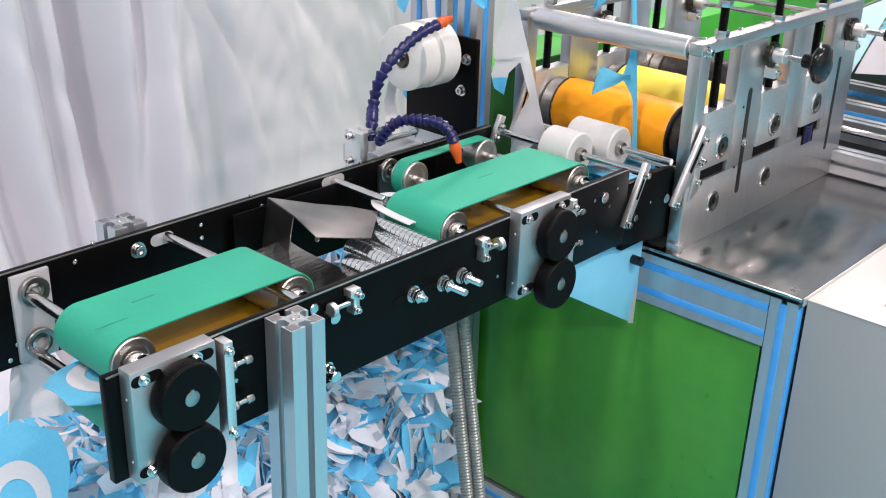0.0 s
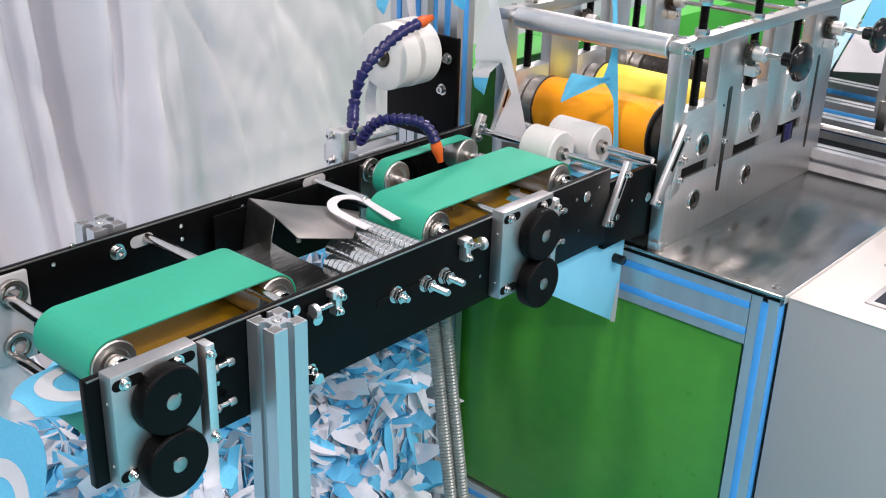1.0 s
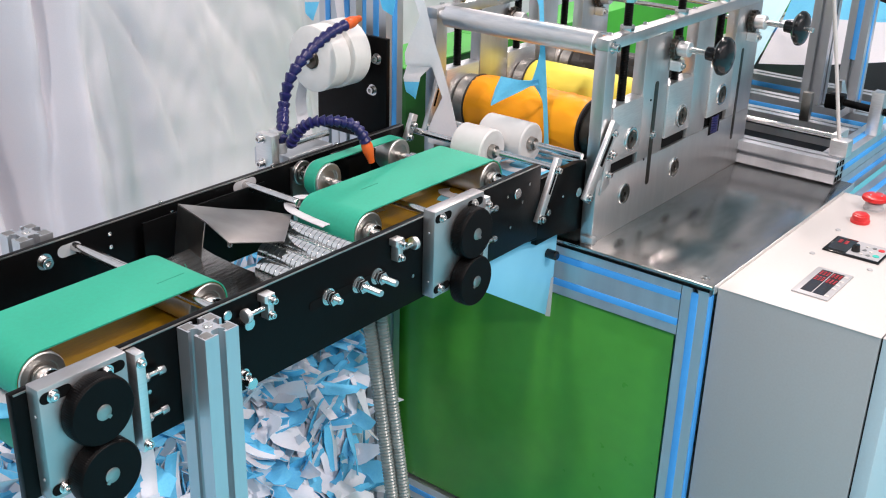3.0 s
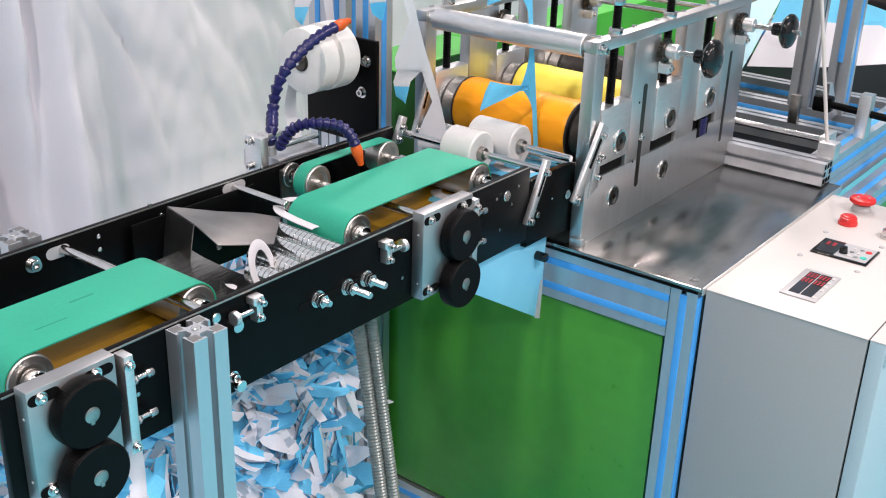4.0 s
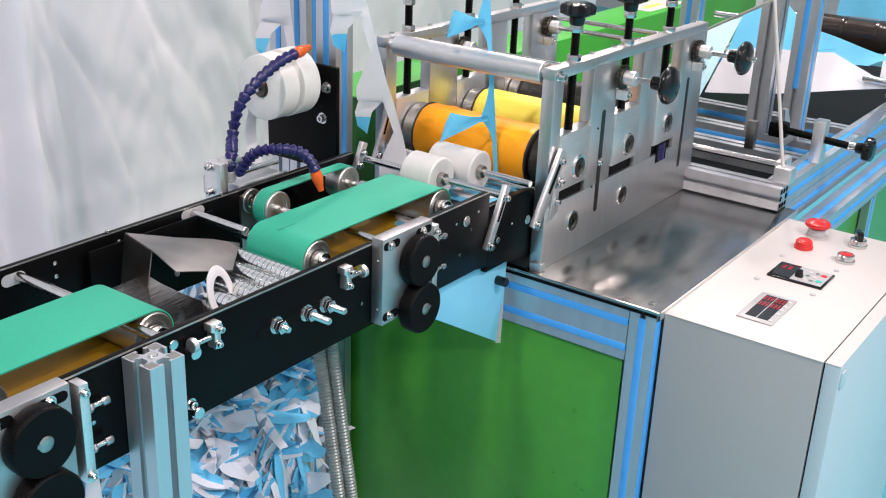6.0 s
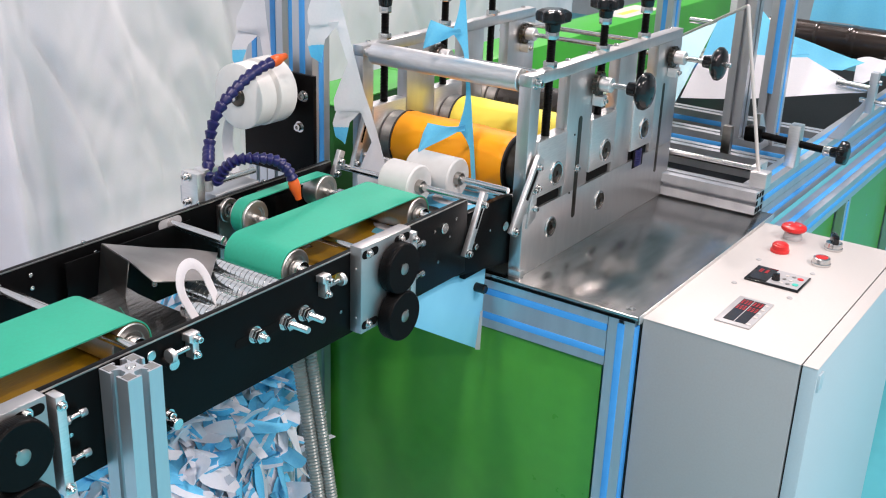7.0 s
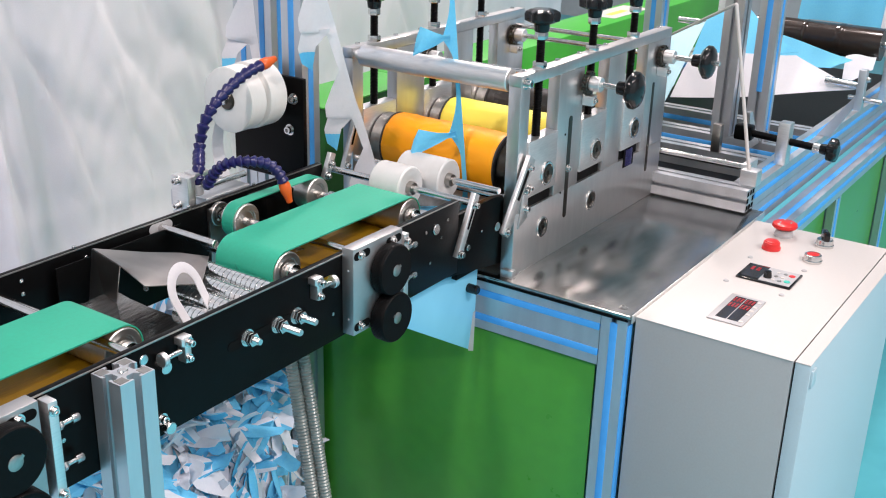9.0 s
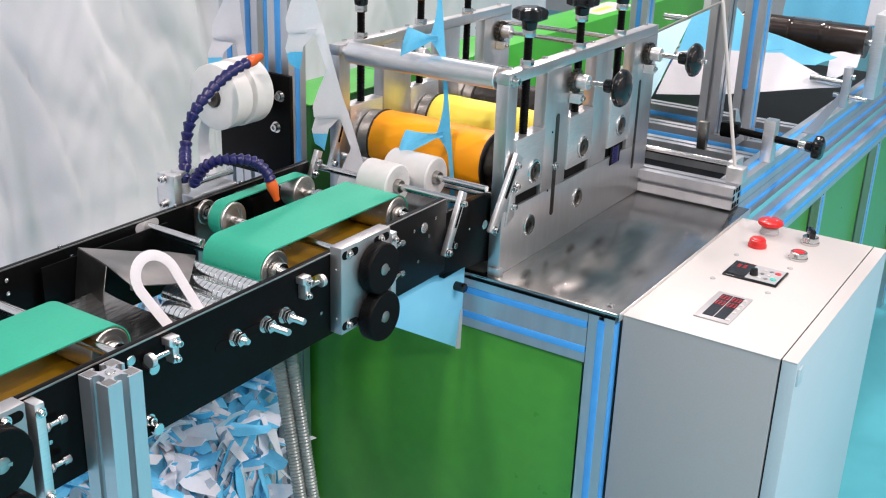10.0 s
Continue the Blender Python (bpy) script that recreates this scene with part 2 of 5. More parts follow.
def prism(poly, axis, a, b, bevel=0.0, bm=None):
    """Extrudes a polygon given in the two other axes' coordinates from a to b along axis."""
    bm = bm or bmesh.new()

    def put(u, v, w):
        return {"x": (w, u, v), "y": (u, w, v), "z": (u, v, w)}[axis]

    lo = [bm.verts.new(put(u, v, a)) for u, v in poly]
    hi = [bm.verts.new(put(u, v, b)) for u, v in poly]
    n = len(poly)
    bm.faces.new(lo)
    bm.faces.new(hi[::-1])
    for i in range(n):
        j = (i + 1) % n
        bm.faces.new((lo[i], hi[i], hi[j], lo[j]))
    bmesh.ops.recalc_face_normals(bm, faces=bm.faces)
    if bevel:
        es = [e for e in bm.edges if e.calc_face_angle(0) > 0.6]
        bmesh.ops.bevel(bm, geom=es, offset=bevel, segments=2, profile=0.5, affect="EDGES")
    return bm


def sheet(grid, thick=0.0006, bm=None):
    """A thin sheet through rows of points, with thickness."""
    bm = bm or bmesh.new()
    rows = [[Vector(p) for p in r] for r in grid]
    nr, nc = len(rows), len(rows[0])
    top, bot = [], []
    for i in range(nr):
        t, b = [], []
        for j in range(nc):
            du = rows[i][min(j + 1, nc - 1)] - rows[i][max(j - 1, 0)]
            dv = rows[min(i + 1, nr - 1)][j] - rows[max(i - 1, 0)][j]
            n = du.cross(dv)
            n = n.normalized() if n.length > 1e-9 else Vector((0, 0, 1))
            t.append(bm.verts.new(rows[i][j] + n * thick / 2))
            b.append(bm.verts.new(rows[i][j] - n * thick / 2))
        top.append(t)
        bot.append(b)
    for i in range(nr - 1):
        for j in range(nc - 1):
            bm.faces.new((top[i][j], top[i][j + 1], top[i + 1][j + 1], top[i + 1][j]))
            bm.faces.new((bot[i][j], bot[i + 1][j], bot[i + 1][j + 1], bot[i][j + 1]))
    edge = [(0, j) for j in range(nc)] + [(i, nc - 1) for i in range(1, nr)] + [(nr - 1, j) for j in range(nc - 2, -1, -1)] + [(i, 0) for i in range(nr - 2, 0, -1)]
    for k in range(len(edge)):
        (i, j), (p, q) = edge[k], edge[(k + 1) % len(edge)]
        bm.faces.new((top[i][j], bot[i][j], bot[p][q], top[p][q]))
    return bm


def slotted_square(s=0.04, w=0.008, d=0.0105, inner=0.016):
    """Outline of a square T-slot profile, centred."""
    h, k, q = s / 2, w / 2, inner / 2
    side = [(-h, -h), (-k, -h), (-k, -h + 0.003), (-q, -h + 0.003), (-q, -h + 0.006), (-k, -h + d), (k, -h + d), (q, -h + 0.006), (q, -h + 0.003), (k, -h + 0.003), (k, -h)]
    out = []
    for r in range(4):
        c, s2 = [(1, 0), (0, 1), (-1, 0), (0, -1)][r]
        out += [(u * c - v * s2, u * s2 + v * c) for u, v in side]
    return out


def profile_bar(axis, u, v, a, b, s=0.04, bm=None):
    """A T-slot bar of side s along axis, its middle at (u, v) in the two other axes."""
    return prism([(p + u, q + v) for p, q in slotted_square(s, s * 0.2, s * 0.27, s * 0.36)], axis, a, b, bm=bm)


def hex_nut(p, d, across=0.013, h=0.006, bm=None):
    r = across / math.sqrt(3)
    return lathe(p, d, [(0, 0), (0, r * 0.93), (h * 0.12, r), (h * 0.88, r), (h, r * 0.93), (h, 0)], 6, bm)


def cap_screw(parent, p, d, r=0.0045, h=0.007, name="screw", washer=True):
    d = Vector(d).normalized()
    p = Vector(p)
    bm = bmesh.new()
    if washer:
        lathe(p, d, [(0, 0), (0, r * 1.45), (0.0012, r * 1.45), (0.0012, 0)], 18, bm)
    lathe(p, d, [(0.001, 0), (0.001, r), (h - 0.0006, r), (h, r - 0.0006), (h, r * 0.5), (h * 0.5, r * 0.5), (h * 0.5, 0)], 16, bm)
    return part(name, bm, M_STEEL, parent, at=p)


def stud(parent, p, d, length, r=0.004, nut=0.013, name="stud"):
    """A threaded stud with washer and two nuts."""
    p, d = Vector(p), Vector(d).normalized()
    bm = bmesh.new()
    lathe(p, d, [(0, 0), (0, nut * 0.72), (0.0015, nut * 0.72), (0.0015, 0)], 20, bm)
    hex_nut(p + d * 0.0015, d, nut, 0.006, bm)
    hex_nut(p + d * 0.008, d, nut, 0.004, bm)
    prof = [(0, 0)]
    h = 0.0
    while h < length - 0.001:
        prof += [(h, r), (h + 0.0006, r * 0.88)]
        h += 0.0012
    prof += [(length, r * 0.8), (length, 0)]
    lathe(p, d, prof, 12, bm)
    return part(name, bm, M_STEEL, parent, at=p)

# ---- the hall ----
solo("floor", box(-5, 7, -5, 5, -0.1, 0.0), M_FLOOR, "light blue painted hall floor", "floor", kind="structure")
solo("ceiling", box(-5, 7, -5, 5, 3.62, 3.74), M_WALL, "grey hall ceiling", "ceiling", kind="structure")
solo("wall_north", box(-5, 7, 5.0, 5.1, 0, 3.62), M_WALL, "grey hall wall", "wall", kind="structure")
solo("wall_south", box(-5, 7, -5.1, -5.0, 0, 3.62), M_WALL, "grey hall wall", "wall", kind="structure")
solo("wall_east", box(7.0, 7.1, -5, 5, 0, 3.62), M_WALL, "grey hall wall", "wall", kind="structure")
solo("wall_west", box(-5.1, -5.0, -5, 5, 0, 3.62), M_WALL, "grey hall wall", "wall", kind="structure")


FOLDS = ((0.36, 0.10, 0.030, 0.05), (0.47, 0.13, 0.034, 0.08), (0.585, 0.09, 0.022, 0.05), (0.70, 0.07, 0.040, 0.12), (0.80, 0.05, 0.022, 0.07), (0.93, 0.12, 0.03, 0.012),
         (1.08, 0.2, 0.04, 0.008), (1.32, 0.25, 0.05, 0.008), (1.55, 0.1, 0.03, 0.04), (1.75, 0.05, 0.03, 0.05), (0.1, 0.1, 0.04, 0.06), (-0.2, 0.1, 0.05, 0.06))


# sharp slanting creases: x and z of both ends, half width, depth
CREASES = ((0.935, 0.93, 1.05, 0.70, 0.010, 0.022), (1.05, 0.72, 1.10, 0.50, 0.014, 0.016), (1.16, 0.86, 1.265, 0.58, 0.010, 0.013), (1.10, 0.86, 1.25, 0.61, 0.012, 0.012),
           (0.99, 0.62, 1.065, 0.49, 0.008, 0.010), (0.84, 0.92, 0.915, 0.45, 0.016, 0.020), (1.28, 0.85, 1.40, 0.62, 0.012, 0.010), (1.17, 0.62, 1.22, 0.54, 0.008, 0.010), (0.88, 0.96, 0.96, 0.62, 0.010, 0.010),
           (1.35, 0.95, 1.46, 0.70, 0.012, 0.012))


def curtain():
    """White cloth hung in loose folds behind the machine, its foot lying towards the conveyor."""
    rows = []
    nz, nx = 110, 620
    for i in range(nz):
        f = i / (nz - 1)
        z = 2.6 * (1 - f) + 0.02
        row = []
        for j in range(nx):
            x = -1.2 + 4.6 * j / (nx - 1)
            sway = x + 0.10 * math.sin(1.7 * z + 0.6 * x)
            y = 1.22 + (0.030 * math.sin(9.0 * sway + 1.1 * math.sin(2.3 * sway)) + 0.016 * math.sin(23 * sway + 2.0 * z)) * (1.0 if x < 0.85 else max(0.22, 1 - 3 * (x - 0.85)))
            y += 0.08 * noise.noise(Vector((1.1 * x, 0.25 * z, 3.1))) + 0.022 * noise.noise(Vector((3.4 * x + 1.6 * z, 0.6 * z, 7.7)))
            y += 0.007 * noise.noise(Vector((9.0 * x + 3.2 * z, 1.4 * z, 1.7)))
            # deep hanging folds where the cloth gathers
            for fx, lean, w, amp in FOLDS:
                q = (x - fx - lean * (0.9 - z) - 0.012 * math.sin(3 * z + 20 * fx)) / w
                y += amp * math.exp(-q * q) - 0.45 * amp * math.exp(-(q - 2.0) ** 2)
            ridge = abs(noise.noise(Vector((6.0 * x + 3.0 * z, 2.0 * z - 1.5 * x, 11.3))))
            y += 0.009 * (0.25 - min(0.25, ridge)) / 0.25
            ridge = abs(noise.noise(Vector((13.0 * x - 5.0 * z, 5.0 * z + 2.0 * x, 4.9))))
            y += 0.0035 * (0.2 - min(0.2, ridge)) / 0.2
            for xa, za, xb, zb, w, amp in CREASES:
                f2 = (za - z) / (za - zb)
                if -0.4 < f2 < 1.4:
                    q = (x - xa - (xb - xa) * f2 - 0.006 * math.sin(25 * z)) / (2.2 * w)
                    fade = math.exp(-((f2 - 0.5) / 0.45) ** 4)
                    if q > 0:
                        y += 1.3 * amp * fade * (math.exp(-q * 1.2) - 0.6 * math.exp(-q * 0.5))
                    else:
                        y += 1.3 * amp * fade * 0.4 * math.exp(-q * q * 6)
            y -= 0.20 * max(0.0, 0.55 - z) ** 1.3
            row.append((x, y, z))
        rows.append(row)
    solo("curtain", sheet(rows, 0.002), M_CURTAIN, "creased white cloth curtain hung in loose folds behind the machine", "curtain", smooth=180)


curtain()

# ---- the conveyor: two black side rails on posts ----
RT, RB = 0.870, 0.764          # rail top and foot
RY = 0.010                     # rail thickness
FY = 0.251                     # inner face of the far rail
T = 0.3364                     # seconds from one mask to the next
SPEED = 0.42                   # metres a second


def rail(name, y0, y1, x0, x1, label):
    ob = thing(name, label, "conveyor rail", (x0, y0, RB))
    bm = box(x0, x1, y0, y1, RB, RT, 0.0016)
    part("side_plate", bm, M_BLACK, ob)
    # steel strip stands in for the highlight along the rail's chamfer
    part("edge_glint", box(x0 + 0.002, x1 - 0.002, y0 + 0.0002, y0 + 0.0016, RT - 0.0014, RT + 0.0002), M_DSTEEL, ob, "bright strip painting the chamfer's highlight")
    return ob


near_rail = rail("conveyor_rail", 0.0, RY, -0.012, 0.768, "long black anodised conveyor side rail with bolts and slots")
far_rail = rail("conveyor_rail", FY, FY + RY, -0.06, 0.78, "black anodised conveyor side rail carrying bearings")


def slot_cut(parent, x0, x1, z, h, y, mat, side):
    r = h / 2
    poly = [(x0 + r + r * math.cos(a), z + r * math.sin(a)) for a in np.linspace(math.pi / 2, 1.5 * math.pi, 9)]
    poly += [(x1 - r + r * math.cos(a), z + r * math.sin(a)) for a in np.linspace(-math.pi / 2, math.pi / 2, 9)]
    part("slot", prism(poly, "y", y, y + side * 0.0006), mat, parent)


slot_cut(near_rail, 0.328, 0.452, 0.823, 0.011, -0.0002, M_DARK, -1)
slot_cut(near_rail, 0.470, 0.500, 0.848, 0.007, -0.0002, M_BRASS, -1)
slot_cut(far_rail, 0.196, 0.226, 0.855, 0.014, FY + 0.0002, M_PALE, -1)
slot_cut(far_rail, 0.448, 0.486, 0.861, 0.014, FY + 0.0002, M_PALE, -1)
for x, z, ln in ((0.357, 0.8255, 0.020), (0.404, 0.823, 0.036), (0.435, 0.8225, 0.031)):
    stud(near_rail, (x, 0, z), (0, -1, 0), ln, 0.0042, 0.0135)
cap_screw(near_rail, (0.2345, 0, 0.783), (0, -1, 0))
for x, z in ((0.725, 0.829), (0.74, 0.85), (0.69, 0.846), (0.700, 0.80), (0.12, 0.815), (0.5, 0.80)):
    cap_screw(near_rail, (x, 0, z), (0, -1, 0), 0.0022, 0.001, washer=False)
part("pin", rod((0.7115, 0.002, 0.8445), (0.7115, -0.003, 0.8445), 0.0075), M_STEEL, near_rail)
cap_screw(far_rail, (0.179, FY, 0.851), (0, -1, 0), 0.0065, 0.009)
for x, z in ((0.103, 0.8605), (0.262, 0.858), (0.262, 0.842), (0.03, 0.79), (0.02, 0.775), (0.35, 0.858), (0.45, 0.852), (0.64, 0.862), (0.66, 0.853)):
    cap_screw(far_rail, (x, FY, z), (0, -1, 0), 0.0026, 0.0035, washer=False)
for x in (0.13, 0.34, 0.52, 0.64, 0.70):
    part("top_screw", rod((x, FY + 0.005, RT), (x, FY + 0.005, RT + 0.004), 0.0028), M_STEEL, far_rail)


def post(x0, y0, top, label):
    """A T-slot post on the floor beside a rail."""
    ob = thing("profile_post", label, "post", (x0 + 0.02, y0 + 0.02, 0), group="conveyor posts")
    part("upright", profile_bar("z", x0 + 0.02, y0 + 0.02, 0, top), M_PROF, ob, smooth=20)
    for sx in (-1, 1):
        for sy in (-1, 1):
            cx, cy = x0 + 0.02 + sx * 0.0132, y0 + 0.02 + sy * 0.0132
            # darker plates laid on the end stand in for its shaded hollows
            part("corner_hollow", box(cx - 0.0050, cx + 0.0050, cy - 0.0050, cy + 0.0050, top - 0.002, top + 0.0004), M_DSTEEL, ob)
    part("core_bolt", rod((x0 + 0.02, y0 + 0.02, top - 0.003), (x0 + 0.02, y0 + 0.02, top + 0.002), 0.0048), M_STEEL, ob)
    part("foot", box(x0 - 0.01, x0 + 0.05, y0 - 0.01, y0 + 0.05, 0, 0.006, 0.001), M_BLACK, ob)
    return ob


post(0.1555, -0.0415, 0.8685, "silver aluminium T-slot post holding the conveyor rail")
post(0.1605, FY + RY + 0.0015, 0.8755, "silver aluminium T-slot post behind the conveyor rail")

# ---- belts, rollers and gears ----
MOVES = []                     # (object, rows) gathered for motions()
TURN = SPEED / 0.0265


def loop_points(x0, x1, z, r, n=20):
    pts = [(x1 + r * math.sin(a), z + r * math.cos(a)) for a in np.linspace(0, math.pi, n)]
    pts += [(x0 - r * math.sin(a), z - r * math.cos(a)) for a in np.linspace(0, math.pi, n)]
    return pts


def belt_mesh(x0, x1, y0, y1, z, r, thick):
    bm = bmesh.new()
    outer, inner = loop_points(x0, x1, z, r), loop_points(x0, x1, z, r - thick)
    n = len(outer)
    rings = [[bm.verts.new((p[0], y, p[1])) for p in pts] for pts, y in ((outer, y0), (outer, y1), (inner, y1), (inner, y0))]
    for a, b in zip(rings, rings[1:] + rings[:1]):
        for i in range(n):
            j = (i + 1) % n
            bm.faces.new((a[i], a[j], b[j], b[i]))
    bmesh.ops.recalc_face_normals(bm, faces=bm.faces)
    return bm


def roller_mesh(x, z, r, y0, y1):
    """A turned roller with a dished near end and a chamfered hub."""
    w = y1 - y0
    return lathe((x, y0, z), (0, 1, 0), [(0.003, 0), (0.003, r * 0.55), (0.0016, r * 0.60), (0.0016, r * 0.66), (0, r * 0.70), (0, r - 0.0012), (0.0012, r),
                                         (w - 0.001, r), (w, r - 0.001), (w, 0)], 36)


def spin_rows(place, speed, axis, step=0.0667):
    """Poses of something that turns evenly about its own axis."""
    rows = []
    n = int(round(10.0 / step))
    for i in range(n + 1):
        t = min(10.0, 10.0 * i / n)
        rows.append((t, Matrix.Translation(place) @ Matrix.Rotation(speed * t, 4, axis)))
    return rows


def conveyor_belt(name, x0, x1, y0, y1, z, r, label, shaft_y0, shaft_y1, upper=True, detail=True):
    ob = thing(name, label, "conveyor belt", (x0, (y0 + y1) / 2, z))
    part("belt", belt_mesh(x0, x1, y0, y1, z, r, 0.0016), M_BELT, ob)
    part("belt_lining", belt_mesh(x0, x1, y0 + 0.0012, y1 - 0.0012, z, r - 0.0017, 0.0008), M_BELTIN, ob, "amber inner lining of the belt")
    sign = 1 if upper else -1
    for x in (x0, x1):
        rl = part("roller", roller_mesh(x, z, r - 0.0027, y0 - 0.001, y1 + 0.001), M_TURNED, ob, "worn turned aluminium roller", at=(x, y0, z))
        collar = lathe((x, y0 - 0.012, z), (0, 1, 0), [(0, 0.0065), (0, 0.011), (0.001, 0.012), (0.012, 0.012), (0.013, 0.0065)], 24)
        part("hub", collar, M_STEEL, rl)
        if detail:
            MOVES.append((rl, spin_rows(Vector((x, y0, z)) - ORIGIN[ob.name], sign * TURN, "Y")))
        part("shaft", rod((x, shaft_y0, z), (x, shaft_y1, z), 0.0065), M_STEEL, ob)
    return ob


ZU, ZL, RBELT = 0.842, 0.783, 0.0265
belt_a = conveyor_belt("conveyor_belt", 0.047, 0.236, 0.052, 0.146, ZU + 0.001, RBELT, "wide green conveyor belt running over steel rollers between black rails", -0.012, FY + 0.004)
belt_al = conveyor_belt("conveyor_belt", 0.047, 0.236, 0.052, 0.146, ZL - 0.0075, RBELT - 0.003, "green lower conveyor belt under the upper one", -0.012, FY + 0.004, False, False)
belt_b = conveyor_belt("conveyor_belt", 0.489, 0.735, 0.060, 0.152, ZU + 0.001, RBELT, "wide green feeding belt running towards the press", 0.012, 0.20)
belt_bl = conveyor_belt("conveyor_belt", 0.489, 0.735, 0.060, 0.152, ZL - 0.0075, RBELT - 0.003, "green lower feeding belt under the upper one", 0.012, 0.20, False, False)


def belt_mark(parent, x0, x1, y, w, z, r, start, length):
    """A faint dark scuff that travels round the belt."""
    bm = box(-length / 2, length / 2, y - w / 2, y + w / 2, 0.0, 0.0003)
    base = ORIGIN[parent.name]
    ob = part("scuff", bm, M_BELTDARK, parent, "faint dark scuff", at=(0, 0, 0), smooth=10)
    straight, arc = x1 - x0, math.pi * r
    total = 2 * (straight + arc)
    rows = []
    for i in range(301):
        t = i / 30
        s = (start + SPEED * t) % total
        if s < straight:
            p, a = (x0 + s, z + r), 0.0
        elif s < straight + arc:
            a = (s - straight) / r
            p = (x1 + r * math.sin(a), z + r * math.cos(a))
        elif s < 2 * straight + arc:
            a = math.pi
            p = (x1 - (s - straight - arc), z - r)
        else:
            a = math.pi + (s - 2 * straight - arc) / r
            p = (x0 + r * math.sin(a), z + r * math.cos(a))
        rows.append((t, Matrix.Translation(Vector((p[0], 0, p[1])) - base) @ Matrix.Rotation(a, 4, "Y")))
    MOVES.append((ob, rows))


belt_mark(belt_a, 0.047, 0.236, 0.110, 0.0022, ZU + 0.001, RBELT, 0.05, 0.026)
belt_mark(belt_a, 0.047, 0.236, 0.085, 0.0012, ZU + 0.001, RBELT, 0.00, 0.034)
belt_mark(belt_b, 0.489, 0.735, 0.115, 0.0016, ZU + 0.001, RBELT, 0.12, 0.030)


def gear_mesh(x, y, z, r, w, teeth):
    """A toothed wheel about the y axis from y to y - w, with a hub hollow."""
    bm = bmesh.new()
    pts = []
    for i in range(teeth):
        a = 2 * math.pi * i / teeth
        q = math.pi / teeth
        pts += [(r * 0.995, a - 0.55 * q), (r, a - 0.30 * q), (r, a + 0.30 * q), (r * 0.995, a + 0.55 * q)]
    rings = []
    for yy, k in ((y, 0.985), (y - 0.001, 1.0), (y - w + 0.003, 1.0), (y - w + 0.001, 0.975), (y - w, 0.94)):
        rings.append([bm.verts.new((x + k * rr * math.cos(a), yy, z + k * rr * math.sin(a))) for rr, a in pts])
    n = len(pts)
    for a, b in zip(rings, rings[1:]):
        for i in range(n):
            j = (i + 1) % n
            bm.faces.new((a[i], a[j], b[j], b[i]))
    bm.faces.new(rings[0])
    bm.faces.new(rings[-1])
    bmesh.ops.recalc_face_normals(bm, faces=bm.faces)
    return bm


def gear_pair(x, zu, zl, plate_x0, plate_x1, plate_z0, plate_z1, label):
    ob = thing("gear_drive", label, "gear drive", (x, 0, zl), group="gear drives")
    body = part("mounting_plate", box(plate_x0, plate_x1, -0.018, -0.0004, plate_z0, plate_z1, 0.0012), M_PLATE, ob, "bare milled aluminium plate")
    for sx, sz in ((plate_x0 + 0.016, plate_z1 - 0.010), (plate_x1 - 0.018, plate_z1 - 0.010), (plate_x0 + 0.016, plate_z0 + 0.010)):
        poly = [(sx - 0.010 + 0.0052 * math.cos(a), sz + 0.0052 * math.sin(a)) for a in np.linspace(math.pi / 2, 1.5 * math.pi, 8)]
        poly += [(sx + 0.010 + 0.0052 * math.cos(a), sz + 0.0052 * math.sin(a)) for a in np.linspace(-math.pi / 2, math.pi / 2, 8)]
        part("slot", prism(poly, "y", -0.0181, -0.0186), M_DARK, body)
        cap_screw(body, (sx - 0.003, -0.0184, sz), (0, -1, 0), 0.0042, 0.0045)
    for pz in (plate_z0 + 0.02, plate_z1 - 0.028):
        part("set_screw", rod((plate_x0 + 0.001, -0.010, pz), (plate_x0 - 0.0006, -0.010, pz), 0.0016), M_PALE, body)
    for k, (z, sign) in enumerate(((zu, 1), (zl, -1))):
        g = part("gear", gear_mesh(x, -0.0195, z, 0.0322, 0.0155 + 0.002 * k, 96), M_GEAR, ob, "black moulded toothed gear", at=(x, -0.03, z))
        yk = -0.035 - 0.002 * k
        sh = lathe((x, yk + 0.001, z), (0, -1, 0), [(0, 0), (0, 0.0074), (0.0016, 0.0074), (0.002, 0.0068), (0.002, 0)], 22)
        part("shaft_end", sh, M_DSTEEL, g, "bare steel shaft end")
        part("key", box(x - 0.0018, x + 0.0018, yk - 0.0012, yk + 0.001, z + 0.0045, z + 0.0090), M_DSTEEL, g)
        MOVES.append((g, spin_rows(Vector((x, -0.03, z)) - ORIGIN[ob.name], sign * SPEED / 0.0314, "Y")))
    return ob


gear_pair(0.0490, 0.841, 0.778, 0.001, 0.088, 0.7665, 0.877, "pair of black meshing gears on a milled aluminium plate")
gear_pair(0.5790, 0.8385, 0.776, 0.517, 0.613, 0.7690, 0.880, "pair of black meshing gears on plate beside the feeding belt")


def stop_bar(x, z0, z1, label):
    ob = thing("stop_bar", label, "bracket", (x, 0, z0), group="stop bars")
    part("bar", box(x, x + 0.010, -0.016, -0.0004, z0, z1, 0.001), M_ALU, ob)
    for z in (z0 + 0.030, z0 + 0.072):
        bm = rod((x + 0.010, -0.009, z), (x + 0.034, -0.009, z), 0.0026)
        hex_nut((x + 0.012, -0.009, z), (1, 0, 0), 0.009, 0.004, bm)
        lathe((x + 0.026, -0.009, z), (1, 0, 0), [(0, 0), (0, 0.0046), (0.007, 0.0046), (0.008, 0.004), (0.008, 0)], 14, bm)
        part("push_screw", bm, M_STEEL, ob)
    cap_screw(ob, (x + 0.005, -0.016, z1 - 0.009), (0, -1, 0), 0.0036, 0.005)
